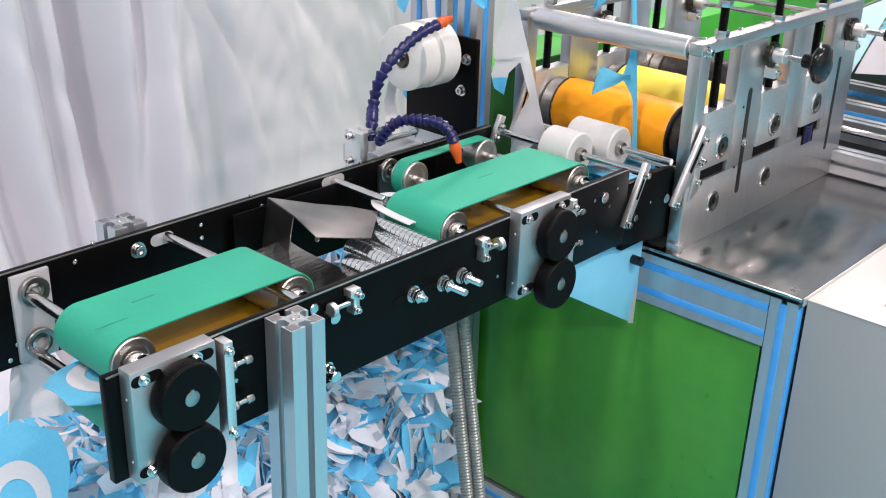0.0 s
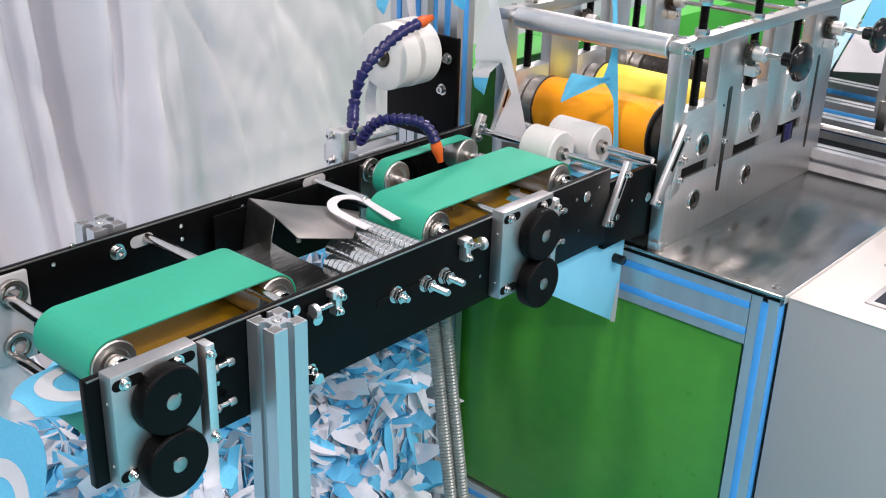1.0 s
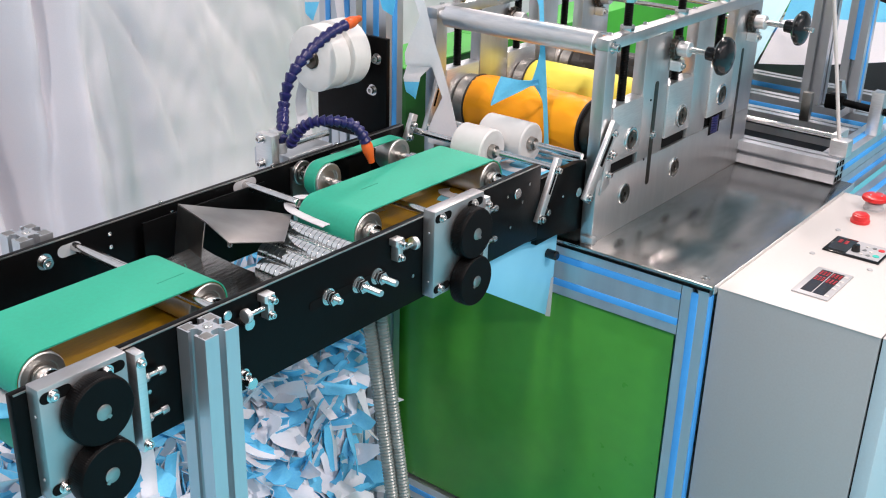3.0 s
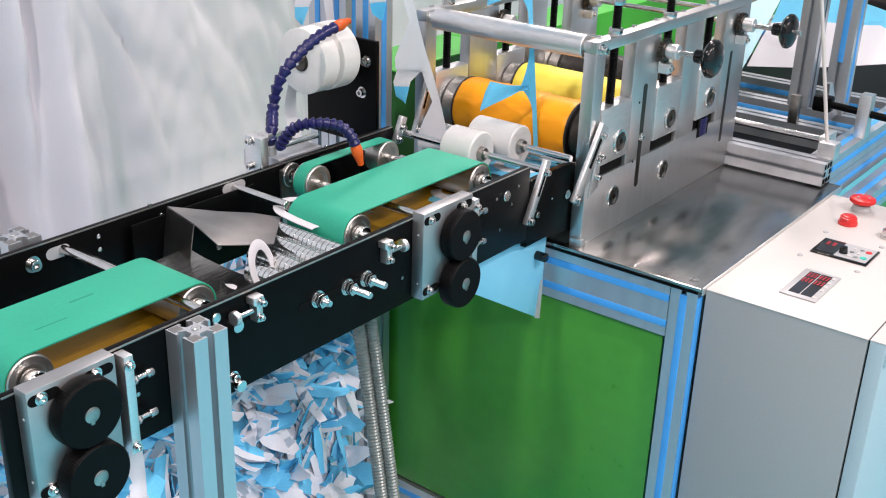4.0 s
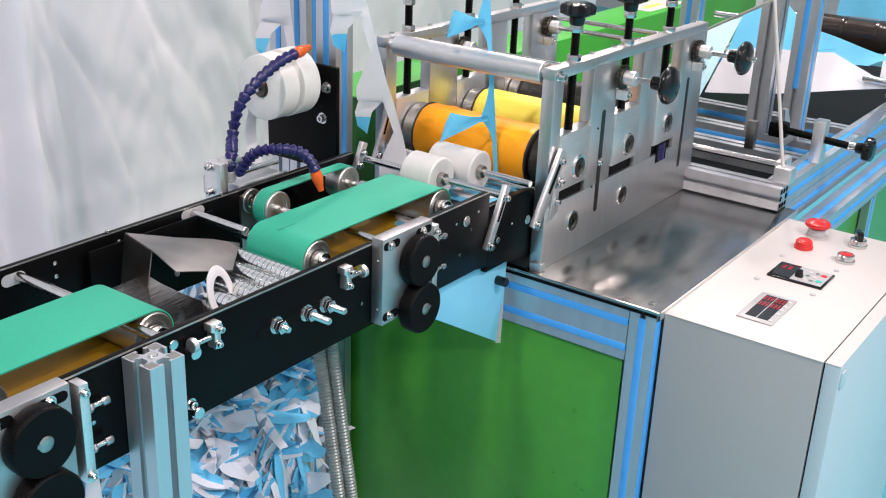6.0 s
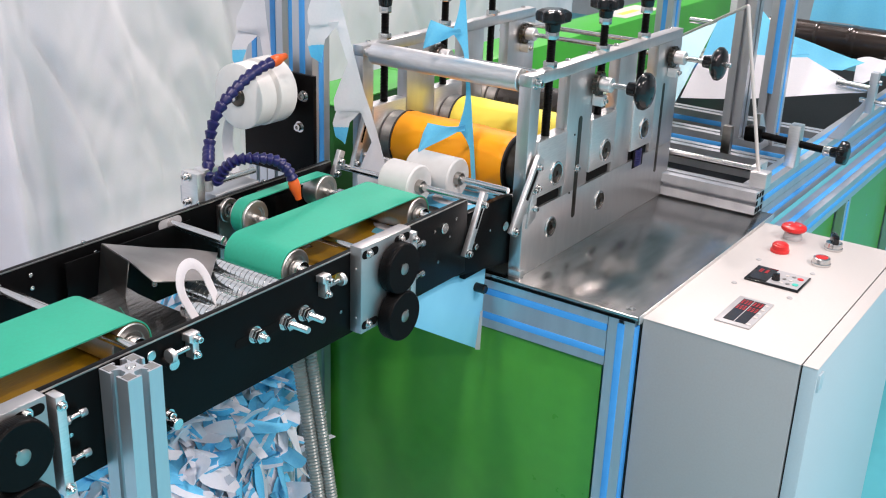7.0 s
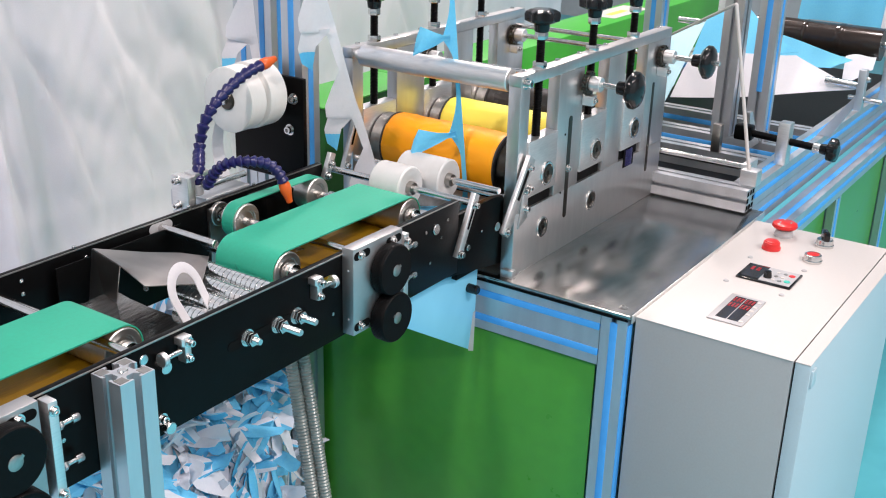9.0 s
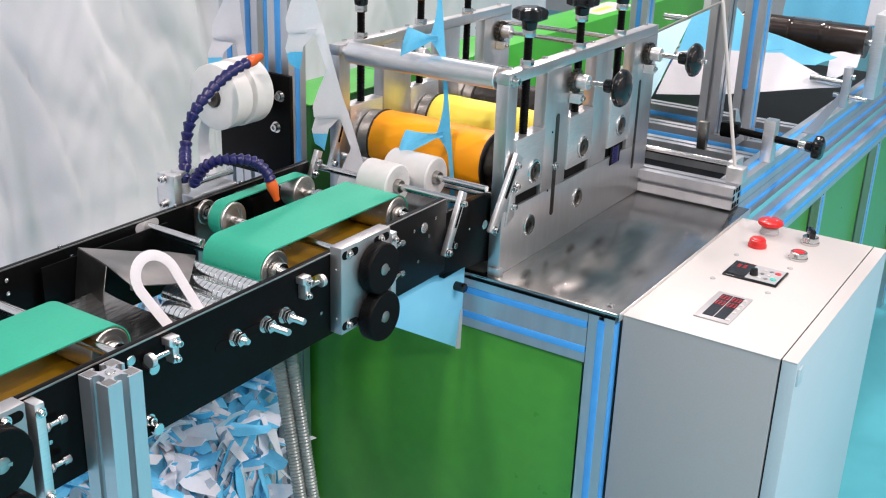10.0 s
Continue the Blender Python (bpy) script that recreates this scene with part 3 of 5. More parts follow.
    cap_screw(ob, (x + 0.005, -0.016, z0 + 0.007), (0, -1, 0), 0.0036, 0.005)


stop_bar(0.098, 0.766, 0.868, "narrow aluminium stop bar with two push screws")
stop_bar(0.620, 0.772, 0.868, "narrow aluminium stop bar with push screws beside the gears")


def tensioner(x, z, label):
    """Small two-block clamp with a crosswise knurled knob."""
    ob = thing("tensioner", label, "clamp", (x, 0, z), group="belt tensioners")
    poly = [(x - 0.002, z - 0.018), (x + 0.006, z - 0.018), (x + 0.006, z + 0.000), (x + 0.008, z + 0.002), (x + 0.008, z + 0.010), (x - 0.006, z + 0.010), (x - 0.006, z + 0.002), (x - 0.002, z + 0.000)]
    part("block", prism(poly, "y", -0.012, -0.0004, 0.0008), M_ALU, ob)
    cap_screw(ob, (x + 0.002, -0.012, z - 0.013), (0, -1, 0), 0.0032, 0.005)
    cap_screw(ob, (x + 0.003, -0.012, z + 0.004), (0, -1, 0), 0.0036, 0.007)
    return ob


t1 = tensioner(0.262, 0.856, "small aluminium clamp with knurled tension knob on the rail")
part("knob_stem", rod((0.256, -0.010, 0.853), (0.238, -0.010, 0.853), 0.0028), M_STEEL, t1)
part("knurled_knob", rod((0.236, -0.010, 0.853), (0.230, -0.010, 0.853), 0.0075, 24), M_ALU, t1)
t2 = tensioner(0.462, 0.852, "small aluminium clamp with knurled tension knob on the rail")
part("knob_stem", rod((0.468, -0.010, 0.848), (0.486, -0.010, 0.848), 0.0028), M_STEEL, t2)
part("knurled_knob", rod((0.487, -0.010, 0.848), (0.493, -0.010, 0.848), 0.0075, 24), M_ALU, t2)


# cross shafts between the rails and their bearings
def cross_shaft(x, z, y0, y1, r, label):
    solo("cross_shaft", rod((x, y0, z), (x, y1, z), r), M_STEEL, label, "shaft", at=(x, y0, z), group="cross shafts")


cross_shaft(0.217, 0.8565, -0.002, FY + 0.016, 0.0055, "polished steel cross shaft between the rails")
cross_shaft(0.4675, 0.8605, 0.156, FY + 0.016, 0.0055, "polished steel cross shaft behind the feeding belt")


def flange_bearing(x, z, y, r=0.0165):
    ob = thing("flange_bearing", "round steel flange bearing on the black rail", "bearing", (x, y, z), group="rail bearings")
    part("outer_ring", lathe((x, y, z), (0, -1, 0), [(0, r), (0.004, r), (0.005, r - 0.001), (0.005, r * 0.72), (0.002, r * 0.68), (0.002, r * 0.62)], 30), M_DSTEEL, ob)
    part("inner_ring", lathe((x, y, z), (0, -1, 0), [(0.001, r * 0.60), (0.004, r * 0.58), (0.005, r * 0.42), (0.001, 0.006)], 30), M_STEEL, ob)
    return ob


bearing_plate = solo("bearing_plate", box(0.030, 0.072, FY - 0.006, FY - 0.0004, 0.768, 0.866, 0.001), M_PALE, "light aluminium bearing plate on the far rail", "plate", at=(0.05, FY, 0.768))
for z in (0.8455, 0.7865):
    flange_bearing(0.052, z, FY - 0.0064)
solo("bearing_plate", box(0.545, 0.576, FY - 0.006, FY - 0.0004, 0.768, 0.864, 0.001), M_DSTEEL, "grey bearing plate on the far rail", "plate", at=(0.56, FY, 0.768))
flange_bearing(0.560, 0.855, FY - 0.0064)
cross_shaft(0.560, 0.855, 0.012, FY, 0.0055, "steel drive shaft of the narrow belt")


def narrow_belt():
    x0, x1, y0, y1, z, r = 0.560, 0.700, 0.196, 0.214, 0.8555, 0.0245
    ob = thing("narrow_belt", "narrow green belt on two aluminium pulleys", "conveyor belt", (x0, y0, z))
    part("belt", belt_mesh(x0, x1, y0, y1, z, r, 0.0016), M_BELT, ob)
    for x in (x0, x1):
        p = part("pulley", roller_mesh(x, z, r - 0.0015, y0 - 0.004, y1 + 0.004), M_TURNED, ob, "turned aluminium pulley", at=(x, y0, z))
        MOVES.append((p, spin_rows(Vector((x, y0, z)) - ORIGIN[ob.name], SPEED / r, "Y")))
    part("stub_shaft", rod((x1, y0 - 0.03, z), (x1, FY, z), 0.0055), M_STEEL, ob)
    part("guide_block", box(0.605, 0.650, 0.200, 0.236, 0.842, 0.872, 0.002), M_BLACK, ob)


narrow_belt()


def grooved_rollers():
    for x, z, y1 in ((0.3660, 0.8215, 0.112), (0.3920, 0.8265, 0.136), (0.4180, 0.8310, 0.152), (0.4440, 0.8355, 0.166)):
        ob = thing("grooved_roller", "bright steel cross roller with turned ring grooves", "roller", (x, 0.02, z), group="grooved rollers")
        y0 = 0.016
        prof = [(0, 0), (0, 0.0116), (0.0006, 0.0125)]
        h = 0.006
        while h < y1 - y0 - 0.003:
            prof += [(h - 0.0008, 0.0125), (h - 0.0005, 0.0116), (h + 0.0005, 0.0116), (h + 0.0008, 0.0125)]
            h += 0.0075
        prof += [(y1 - y0 - 0.0006, 0.0125), (y1 - y0, 0.0116), (y1 - y0, 0)]
        part("tube", lathe((x, y0, z), (0, 1, 0), prof, 28), M_CHROME, ob, "bright tube with turned grooves")


grooved_rollers()


def chute():
    ob = thing("chute", "bent stainless steel chute between the belts", "chute", (0.33, 0.14, 0.77))
    part("side_wing", sheet([[(0.350, 0.236, 0.8715), (0.338, 0.174, 0.8695)], [(0.3375, 0.240, 0.786), (0.336, 0.192, 0.786)]], 0.0012), M_CHUTE, ob)
    part("top_flap", sheet([[(0.350, 0.236, 0.872), (0.395, 0.200, 0.862), (0.438, 0.186, 0.851)],
                            [(0.338, 0.174, 0.870), (0.375, 0.160, 0.858), (0.458, 0.158, 0.847)],
                            [(0.340, 0.137, 0.854), (0.365, 0.118, 0.852), (0.392, 0.102, 0.849)]], 0.0012), M_CHUTE, ob, smooth=60)
    rows = []
    for i in range(9):
        f = i / 8
        x = 0.272 + 0.082 * f
        z = 0.8175 + 0.002 * f - 0.001 * math.sin(math.pi * f)
        rows.append([(x, 0.04 + 0.17 * k / 6, z + 0.006 * (abs(k - 3) / 3) ** 3) for k in range(7)])
    part("tray", sheet(rows, 0.0012), M_TRAY, ob, "scuffed stainless tray", smooth=60)
    part("back_plate", box(0.30, 0.49, 0.238, 0.2405, 0.77, 0.862, 0.0005), M_BLACK, ob)
    cap_screw(ob, (0.352, 0.150, 0.858), (0, 0, -1), 0.003, 0.016)


chute()

# ---- the press table ----
TZ = 0.715
TX0, TX1, TY0, TY1 = 0.885, 1.435, -0.211, 0.42


def table():
    ob = thing("machine_table", "stainless steel machine table on an aluminium profile frame with green panels", "machine table", (TX0, TY0, 0))
    part("table_top", box(TX0 - 0.003, TX1, TY0 - 0.003, TY1, TZ - 0.006, TZ, 0.0015), M_TABLE, ob, "scratched reflective stainless sheet")
    part("edge_band", box(TX0 - 0.0045, TX0 - 0.0034, TY0, TY1, TZ - 0.0095, TZ - 0.0062), M_BLACK, ob)
    for z in (TZ - 0.030, TZ - 0.070):
        part("front_beam", profile_bar("y", TX0 + 0.020, z, TY0 + 0.043, TY1), M_PROF, ob, smooth=20)
        part("slot_strip", box(TX0 - 0.0012, TX0 + 0.004, TY0 + 0.0435, TY1, z - 0.0055, z + 0.0055, 0.0008), M_BLUE, ob, "blue plastic slot strip")
    part("leg", profile_bar("z", TX0 + 0.020, TY0 + 0.022, 0.05, TZ - 0.008), M_PROF, ob, smooth=20)
    part("slot_strip", box(TX0 - 0.0012, TX0 + 0.004, TY0 + 0.0165, TY0 + 0.0275, 0.08, TZ - 0.018, 0.0008), M_BLUE, ob, "blue plastic slot strip")
    part("slot_strip", box(TX0 + 0.002, TX0 + 0.014, TY0 - 0.0006, TY0 + 0.006, 0.08, TZ - 0.018, 0.0008), M_BLUE, ob, "blue plastic slot strip")
    part("leg", profile_bar("z", TX0 + 0.020, TY1 - 0.02, 0.05, TZ - 0.008), M_PROF, ob, smooth=20)
    for y in (TY0 + 0.022, TY1 - 0.02):
        part("foot", lathe((TX0 + 0.02, y, 0), (0, 0, 1), [(0, 0), (0, 0.03), (0.012, 0.028), (0.02, 0.008), (0.05, 0.008), (0.05, 0)], 20), M_BLACK, ob)
    part("front_panel", box(TX0 + 0.006, TX0 + 0.009, TY0 + 0.048, TY1 - 0.04, 0.16, TZ - 0.094, 0.0008), M_GREEN, ob, "glossy green painted panel")
    part("bottom_beam", profile_bar("y", TX0 + 0.020, 0.135, TY0 + 0.043, TY1), M_PROF, ob, smooth=20)
    part("slot_strip", box(TX0 - 0.0012, TX0 + 0.004, TY0 + 0.046, TY1, 0.1295, 0.1405, 0.0008), M_BLUE, ob, "blue plastic slot strip")
    part("side_panel", box(TX0 + 0.05, TX1, TY0 + 0.010, TY0 + 0.013, 0.16, TZ - 0.09), M_GREEN, ob)
    part("edge_trim", box(TX0, TX1, TY0 - 0.0048, TY0 - 0.0032, TZ - 0.012, TZ + 0.0006, 0.0004), M_ALU, ob, "bright folded edge")
    cap_screw(ob, (TX0 + 0.018, TY0 + 0.018, TZ), (0, 0, 1), 0.0045, 0.003)
    return ob


table()

# ---- the control box ----
CX0, CX1, CY0, CY1, CZ = 0.896, 1.392, -0.460, -0.2160, 0.711


def figure(parent, x, y, z, high, wide):
    """One dim red figure of a display, as three plain bars."""
    bm = bmesh.new()
    for u in (-0.42, 0.0, 0.42):
        box(x + u * high - high * 0.14, x + u * high + high * 0.14, y - wide * 0.42, y + wide * 0.42, z, z + 0.0003, bm=bm)
    part("figure", bm, M_LED, parent)


def control_box():
    ob = thing("control_box", "steel control box, off-white top with sides toned as in shade", "control box", (CX0, CY1, 0))
    # each face's colour holds how light falls on it: dim sides, bright top
    part("cabinet", box(CX0, CX1, CY0 + 0.023, CY1, 0.0, CZ - 0.0016, 0.0012), M_BOXSHADE, ob)
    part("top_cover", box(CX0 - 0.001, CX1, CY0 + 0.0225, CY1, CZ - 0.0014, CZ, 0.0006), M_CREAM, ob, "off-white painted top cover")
    d = part("door", box(CX0, CX1, CY0, CY0 + 0.0206, 0.02, CZ - 0.0014, 0.0016), M_DOORTINT, ob, "side door toned with the blue floor's reflection")
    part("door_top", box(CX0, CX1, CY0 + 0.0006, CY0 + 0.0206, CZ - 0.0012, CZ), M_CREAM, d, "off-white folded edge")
    # dark strip that paints the shade in the gap behind the door
    part("seam_shade", box(CX0 + 0.003, CX1 - 0.003, CY0 + 0.0208, CY0 + 0.0222, 0.03, CZ - 0.003), M_DARK, ob)
    part("hinge", box(CX0 + 0.004, CX0 + 0.022, CY0 - 0.003, CY0 + 0.001, CZ - 0.035, CZ - 0.010, 0.001), M_DOORTINT, d)
    for x, y in ((1.2134, -0.2677), (1.0977, -0.2708), (1.2102, -0.3545), (1.0951, -0.3564)):
        part("cover_screw", lathe((x, y, CZ - 0.001), (0, 0, 1), [(0, 0.0045), (0.002, 0.0042), (0.003, 0.003), (0.0025, 0.0015), (0.0025, 0)], 16), M_PALE, ob)


control_box()


def push_button(x, y, r, cap_h, mat, ring, label, mushroom=False):
    ob = thing("push_button", label, "push button", (x, y, CZ), group="control buttons")
    part("bezel", lathe((x, y, CZ), (0, 0, 1), [(0, r + 0.001), (0.004, r + 0.0012), (0.005, r), (0.012, r - 0.001), (0.013, r - 0.003), (0.011, 0)], 30), ring, ob)
    if mushroom:
        prof = [(0.008, 0), (0.008, r * 0.7), (0.014, r * 0.74), (0.0155, r * 1.30), (0.018, r * 1.42), (0.022, r * 1.36), (0.0245, r * 1.1), (0.0253, 0)]
    else:
        prof = [(0.010, 0), (0.010, r - 0.003), (0.010 + cap_h, r - 0.003), (0.011 + cap_h, r - 0.0045), (0.0112 + cap_h, 0)]
    cap = part("cap", lathe((x, y, CZ), (0, 0, 1), prof, 30), mat, ob)
    if mushroom:
        for k in range(3):
            a = k * 2.094 + 0.4
            c, s = math.cos(a), math.sin(a)
            part("arrow_mark", box(x + 0.010 * c - 0.003, x + 0.010 * c + 0.003, y + 0.010 * s - 0.0012, y + 0.010 * s + 0.0012, CZ + 0.0252, CZ + 0.0256), M_PALE, cap)
    return ob


push_button(1.345, -0.2785, 0.0148, 0, M_RED, M_PALE, "red mushroom emergency stop button on a white collar", True)
push_button(1.272, -0.2815, 0.0140, 0.004, M_RED, M_RED, "plain red round push button on the control box")
b3 = push_button(1.2585, -0.3525, 0.0140, 0.002, M_RED, M_STEEL, "small red push button with steel ring")
b4 = push_button(1.3395, -0.3480, 0.0140, 0.001, M_KNOB, M_STEEL, "black rotary selector switch with steel ring")
part("selector", box(1.3395 - 0.0125, 1.3395 + 0.0125, -0.348 - 0.0045, -0.348 + 0.0045, CZ + 0.010, CZ + 0.026, 0.002, turn=Matrix.Rotation(0.5, 4, "Z")), M_KNOB, b4)


def inverter_panel():
    x0, x1, y0, y1 = 1.1205, 1.1855, -0.3602, -0.2768
    ob = thing("speed_panel", "black rectangular speed controller panel with red figures and a knob", "control panel", (x0, y1, CZ))
    part("frame", box(x0, x1, y0, y1, CZ, CZ + 0.003, 0.001), M_KNOB, ob)
    f = part("face", box(x0 + 0.004, x1 - 0.0025, y0 + 0.003, y1 - 0.0335, CZ + 0.003, CZ + 0.0036), M_PALE, ob, "grey key field")
    part("window", box(x0 + 0.008, x1 - 0.006, y1 - 0.034, y1 - 0.005, CZ + 0.003, CZ + 0.0034), M_SLATE, ob)
    for k in range(2):
        figure(ob, x1 - 0.020, y1 - 0.012 - k * 0.009, CZ + 0.0035, 0.012, 0.0062)
    part("speed_knob", lathe((x0 + 0.022, y1 - 0.042, CZ + 0.0036), (0, 0, 1), [(0, 0.0065), (0.010, 0.005), (0.0105, 0)], 18), M_KNOB, ob)
    for k in range(2):
        for r in range(3):
            part("key", rod((x0 + 0.016 + r * 0.016, y1 - 0.052 - k * 0.010, CZ + 0.0036), (x0 + 0.016 + r * 0.016, y1 - 0.052 - k * 0.010, CZ + 0.0042), 0.0032, 14), M_DSTEEL if (k + r) % 2 else M_CREAM, f)
    part("stop_key", rod((x0 + 0.046, y0 + 0.011, CZ + 0.0036), (x0 + 0.046, y0 + 0.011, CZ + 0.0044), 0.0048, 16), M_RED, f)
    part("run_key", rod((x0 + 0.020, y0 + 0.011, CZ + 0.0036), (x0 + 0.020, y0 + 0.011, CZ + 0.0044), 0.0048, 16), M_GREENBTN, f)


inverter_panel()


def counter_panel():
    x0, x1, y0, y1 = 0.9520, 1.0540, -0.3475, -0.2965
    ob = thing("counter_panel", "grey counter panel with two dark windows and red figures", "control panel", (x0, y1, CZ))
    part("frame", box(x0, x1, y0, y1, CZ, CZ + 0.0022, 0.0008), M_PALE, ob)
    for k in range(2):
        ya = y1 - 0.009 - k * 0.017
        part("window", box(x0 + 0.010, x1 - 0.008, ya - 0.0155, ya, CZ + 0.0022, CZ + 0.0026), M_SLATE, ob)
        for c in range(2):
            for r in range(3):
                figure(ob, x1 - 0.020 - c * 0.021, ya - 0.0028 - r * 0.0050, CZ + 0.0027, 0.013, 0.0036)
    for k in range(5):
        xx = x0 + (0.012, 0.040, 0.055, 0.070, 0.088)[k]
        part("key", rod((xx, y0 + 0.006, CZ + 0.0022), (xx, y0 + 0.006, CZ + 0.0030), 0.0034, 14), M_CREAM, ob)


counter_panel()

# ---- the press ----
PY0, PY1 = -0.012, 0.008       # near side plate
QY0, QY1 = 0.288, 0.308        # far side plate
PX0, PX1 = 0.898, 1.422
PTOP = 1.028
BLOCKS = ((0.926, 1.012), (1.093, 1.177), (1.243, 1.325))
AXES = (0.982, 1.1435, 1.287)
AZ, LZ = 0.8585, 0.772


def bearing_end(parent, x, y, z, out, r=0.0185):
    part("bearing_ring", lathe((x, y, z), (0, out, 0), [(-0.001, r), (0.002, r), (0.003, r - 0.001), (0.003, r * 0.80), (-0.001, r * 0.78)], 32), M_STEEL, parent, "polished bearing ring")
    part("bearing_core", lathe((x, y, z), (0, out, 0), [(0.0006, r * 0.80), (0.0010, r * 0.45), (0.0022, r * 0.42), (0.0022, r * 0.22), (0.0005, r * 0.2), (0.0005, 0)], 28), M_CORE, parent, "dark bearing core")


def star_mesh(p, d, r, arms):
    """A moulded star knob: stem, then a lobed head."""
    bm = bmesh.new()
    m = Matrix.Translation(p) @ frame_of(d)
    rings = []
    for h, k, lobe in ((0, 0.45, 0), (0.010, 0.50, 0), (0.013, 0.80, 0.08), (0.015, 0.97, 0.13), (0.024, 1.0, 0.13), (0.028, 0.94, 0.12), (0.031, 0.72, 0.08), (0.0312, 0.30, 0)):
        rings.append([bm.verts.new(m @ Vector((r * k * (1 + lobe * math.cos(arms * a)) * math.cos(a), r * k * (1 + lobe * math.cos(arms * a)) * math.sin(a), h))) for a in np.linspace(0, 2 * math.pi, 48, endpoint=False)])
    for a, b in zip(rings, rings[1:]):
        for i in range(48):
            j = (i + 1) % 48
            bm.faces.new((a[i], a[j], b[j], b[i]))
    bm.faces.new(rings[0][::-1])
    bm.faces.new(rings[-1])
    return bm


def side_plate(name, y0, y1, out, label):
    ob = thing(name, label, "press side plate", (PX0, y0, TZ), group="press side plates")
    yo = y0 if out < 0 else y1
    part("base_plate", box(PX0, PX1, y0, y1, TZ, 0.813, 0.0008), M_ALUX, ob, "brushed aluminium base plate")
    cols = ((PX0, 0.925), (1.013, 1.092), (1.178, 1.242), (1.326, PX1))
    for a, b in cols:
        part("column", box(a + 0.0003, b - 0.0003, y0, y1, 0.8132, PTOP - 0.0262, 0.0008), M_ALUX, ob, "brushed aluminium column")
    part("top_beam", box(PX0, PX1, y0, y1, PTOP - 0.026, PTOP - 0.010, 0.0008), M_ALUX, ob, "milled aluminium top beam")
    for (a, b), ax in zip(BLOCKS, AXES):
        blk = part("sliding_block", box(a, b, y0 - 0.003 * (out < 0), y1 + 0.003 * (out > 0), 0.832, 0.918, 0.0012), M_ALU, ob, "bright milled bearing block")
        bearing_end(blk, ax, yo + out * 0.003, AZ + (0.006 if ax > 1.2 else 0), out)
        # dark insert added to paint the gap's shade; it hides the bright roller behind
        part("gap_shade", box(a + 0.004, b - 0.004, y0 + 0.004, y1 - 0.004, 0.8134, 0.8316), M_DARK, ob, "dark fill for the shaded gap under the block")
        if ax < 1.2:
            bearing_end(ob, ax, yo, LZ, out, 0.0165)
        part("threaded_rod", lathe((0.5 * (a + b) - 0.004, (y0 + y1) / 2, 0.915), (0, 0, 1),
                                   [(h, 0.0066 if k % 2 else 0.0056) for k, h in enumerate(np.arange(0, 0.160, 0.0012))], 14), M_GEAR, ob, "black threaded adjusting rod")
        xk = 0.5 * (a + b) - 0.004
        part("lock_nut", hex_nut((xk, (y0 + y1) / 2, PTOP - 0.010), (0, 0, 1), 0.018, 0.010), M_STEEL, ob)
        part("lock_nut", hex_nut((xk, (y0 + y1) / 2, 1.060), (0, 0, 1), 0.017, 0.010), M_STEEL, ob)
        star = star_mesh((xk, (y0 + y1) / 2, 1.071), (0, 0, 1), 0.023, 6)
        part("star_knob", star, M_KNOB, ob, "glossy black star knob")
    for x, z0, z1, w in ((1.0553, 0.772, 0.926, 0.0110), (1.362, 0.772, 0.926, 0.0085)):
        r = w / 2
        poly = [(x + r * math.cos(a), z1 + r * math.sin(a)) for a in np.linspace(0, math.pi, 9)] + [(x + r * math.cos(a), z0 + r * math.sin(a)) for a in np.linspace(math.pi, 2 * math.pi, 9)]
        part("long_slot", prism(poly, "y", yo, yo + out * 0.0006), M_CORE, ob, "dark vertical slot")
    cap_screw(ob, (1.0553, yo + out * 0.0006, 0.848), (0, out, 0), 0.0045, 0.005)
    for x, z in ((1.04, 0.905), (1.037, 0.812), (0.915, 0.86)):
        part("pin_hole", rod((x, yo, z), (x, yo + out * 0.0005, z), 0.0018, 12), M_DARK, ob)
    for x in (0.93, 1.03, 1.10, 1.19, 1.31, 1.40):
        part("beam_screw", rod((x, (y0 + y1) / 2 + 0.006, PTOP - 0.011), (x, (y0 + y1) / 2 + 0.006, PTOP - 0.007), 0.004), M_STEEL, ob)
    return ob


near_plate = side_plate("press_side_plate", PY0, PY1, -1, "milled aluminium press side plate with bearing blocks and star knobs")
far_plate = side_plate("press_side_plate", QY0, QY1, 1, "far milled aluminium press side plate with bearing blocks")
spr = thing("coil_spring", "blue coil spring in the press plate window", "spring", (1.282, PY0, 0.80))
for k in range(7):
    z = 0.801 + k * 0.0042
    part("coil", tube([(1.282 + 0.012 * math.cos(a), PY0 + 0.002 + 0.005 * math.sin(a), z) for a in np.linspace(0, 2 * math.pi, 18)], 0.0019, 8), M_NAVY, spr)
part("window", box(1.262, 1.302, PY0 - 0.0006, PY0 + 0.001, 0.797, 0.831), M_DARK, spr)
bolt_end = thing("beam_bolt", "steel bolt clamping the top roller", "bolt", (0.909, PY0, 1.0))
cap_screw(bolt_end, (0.9095, PY0 - 0.0002, 1.0065), (0, -1, 0), 0.006, 0.010)
solo("clamp_lug", box(0.893, 0.905, -0.016, 0.004, TZ, TZ + 0.012, 0.001), M_ALU, "small aluminium clamp foot beside the press plate", "clamp", at=(0.9, -0.006, TZ))


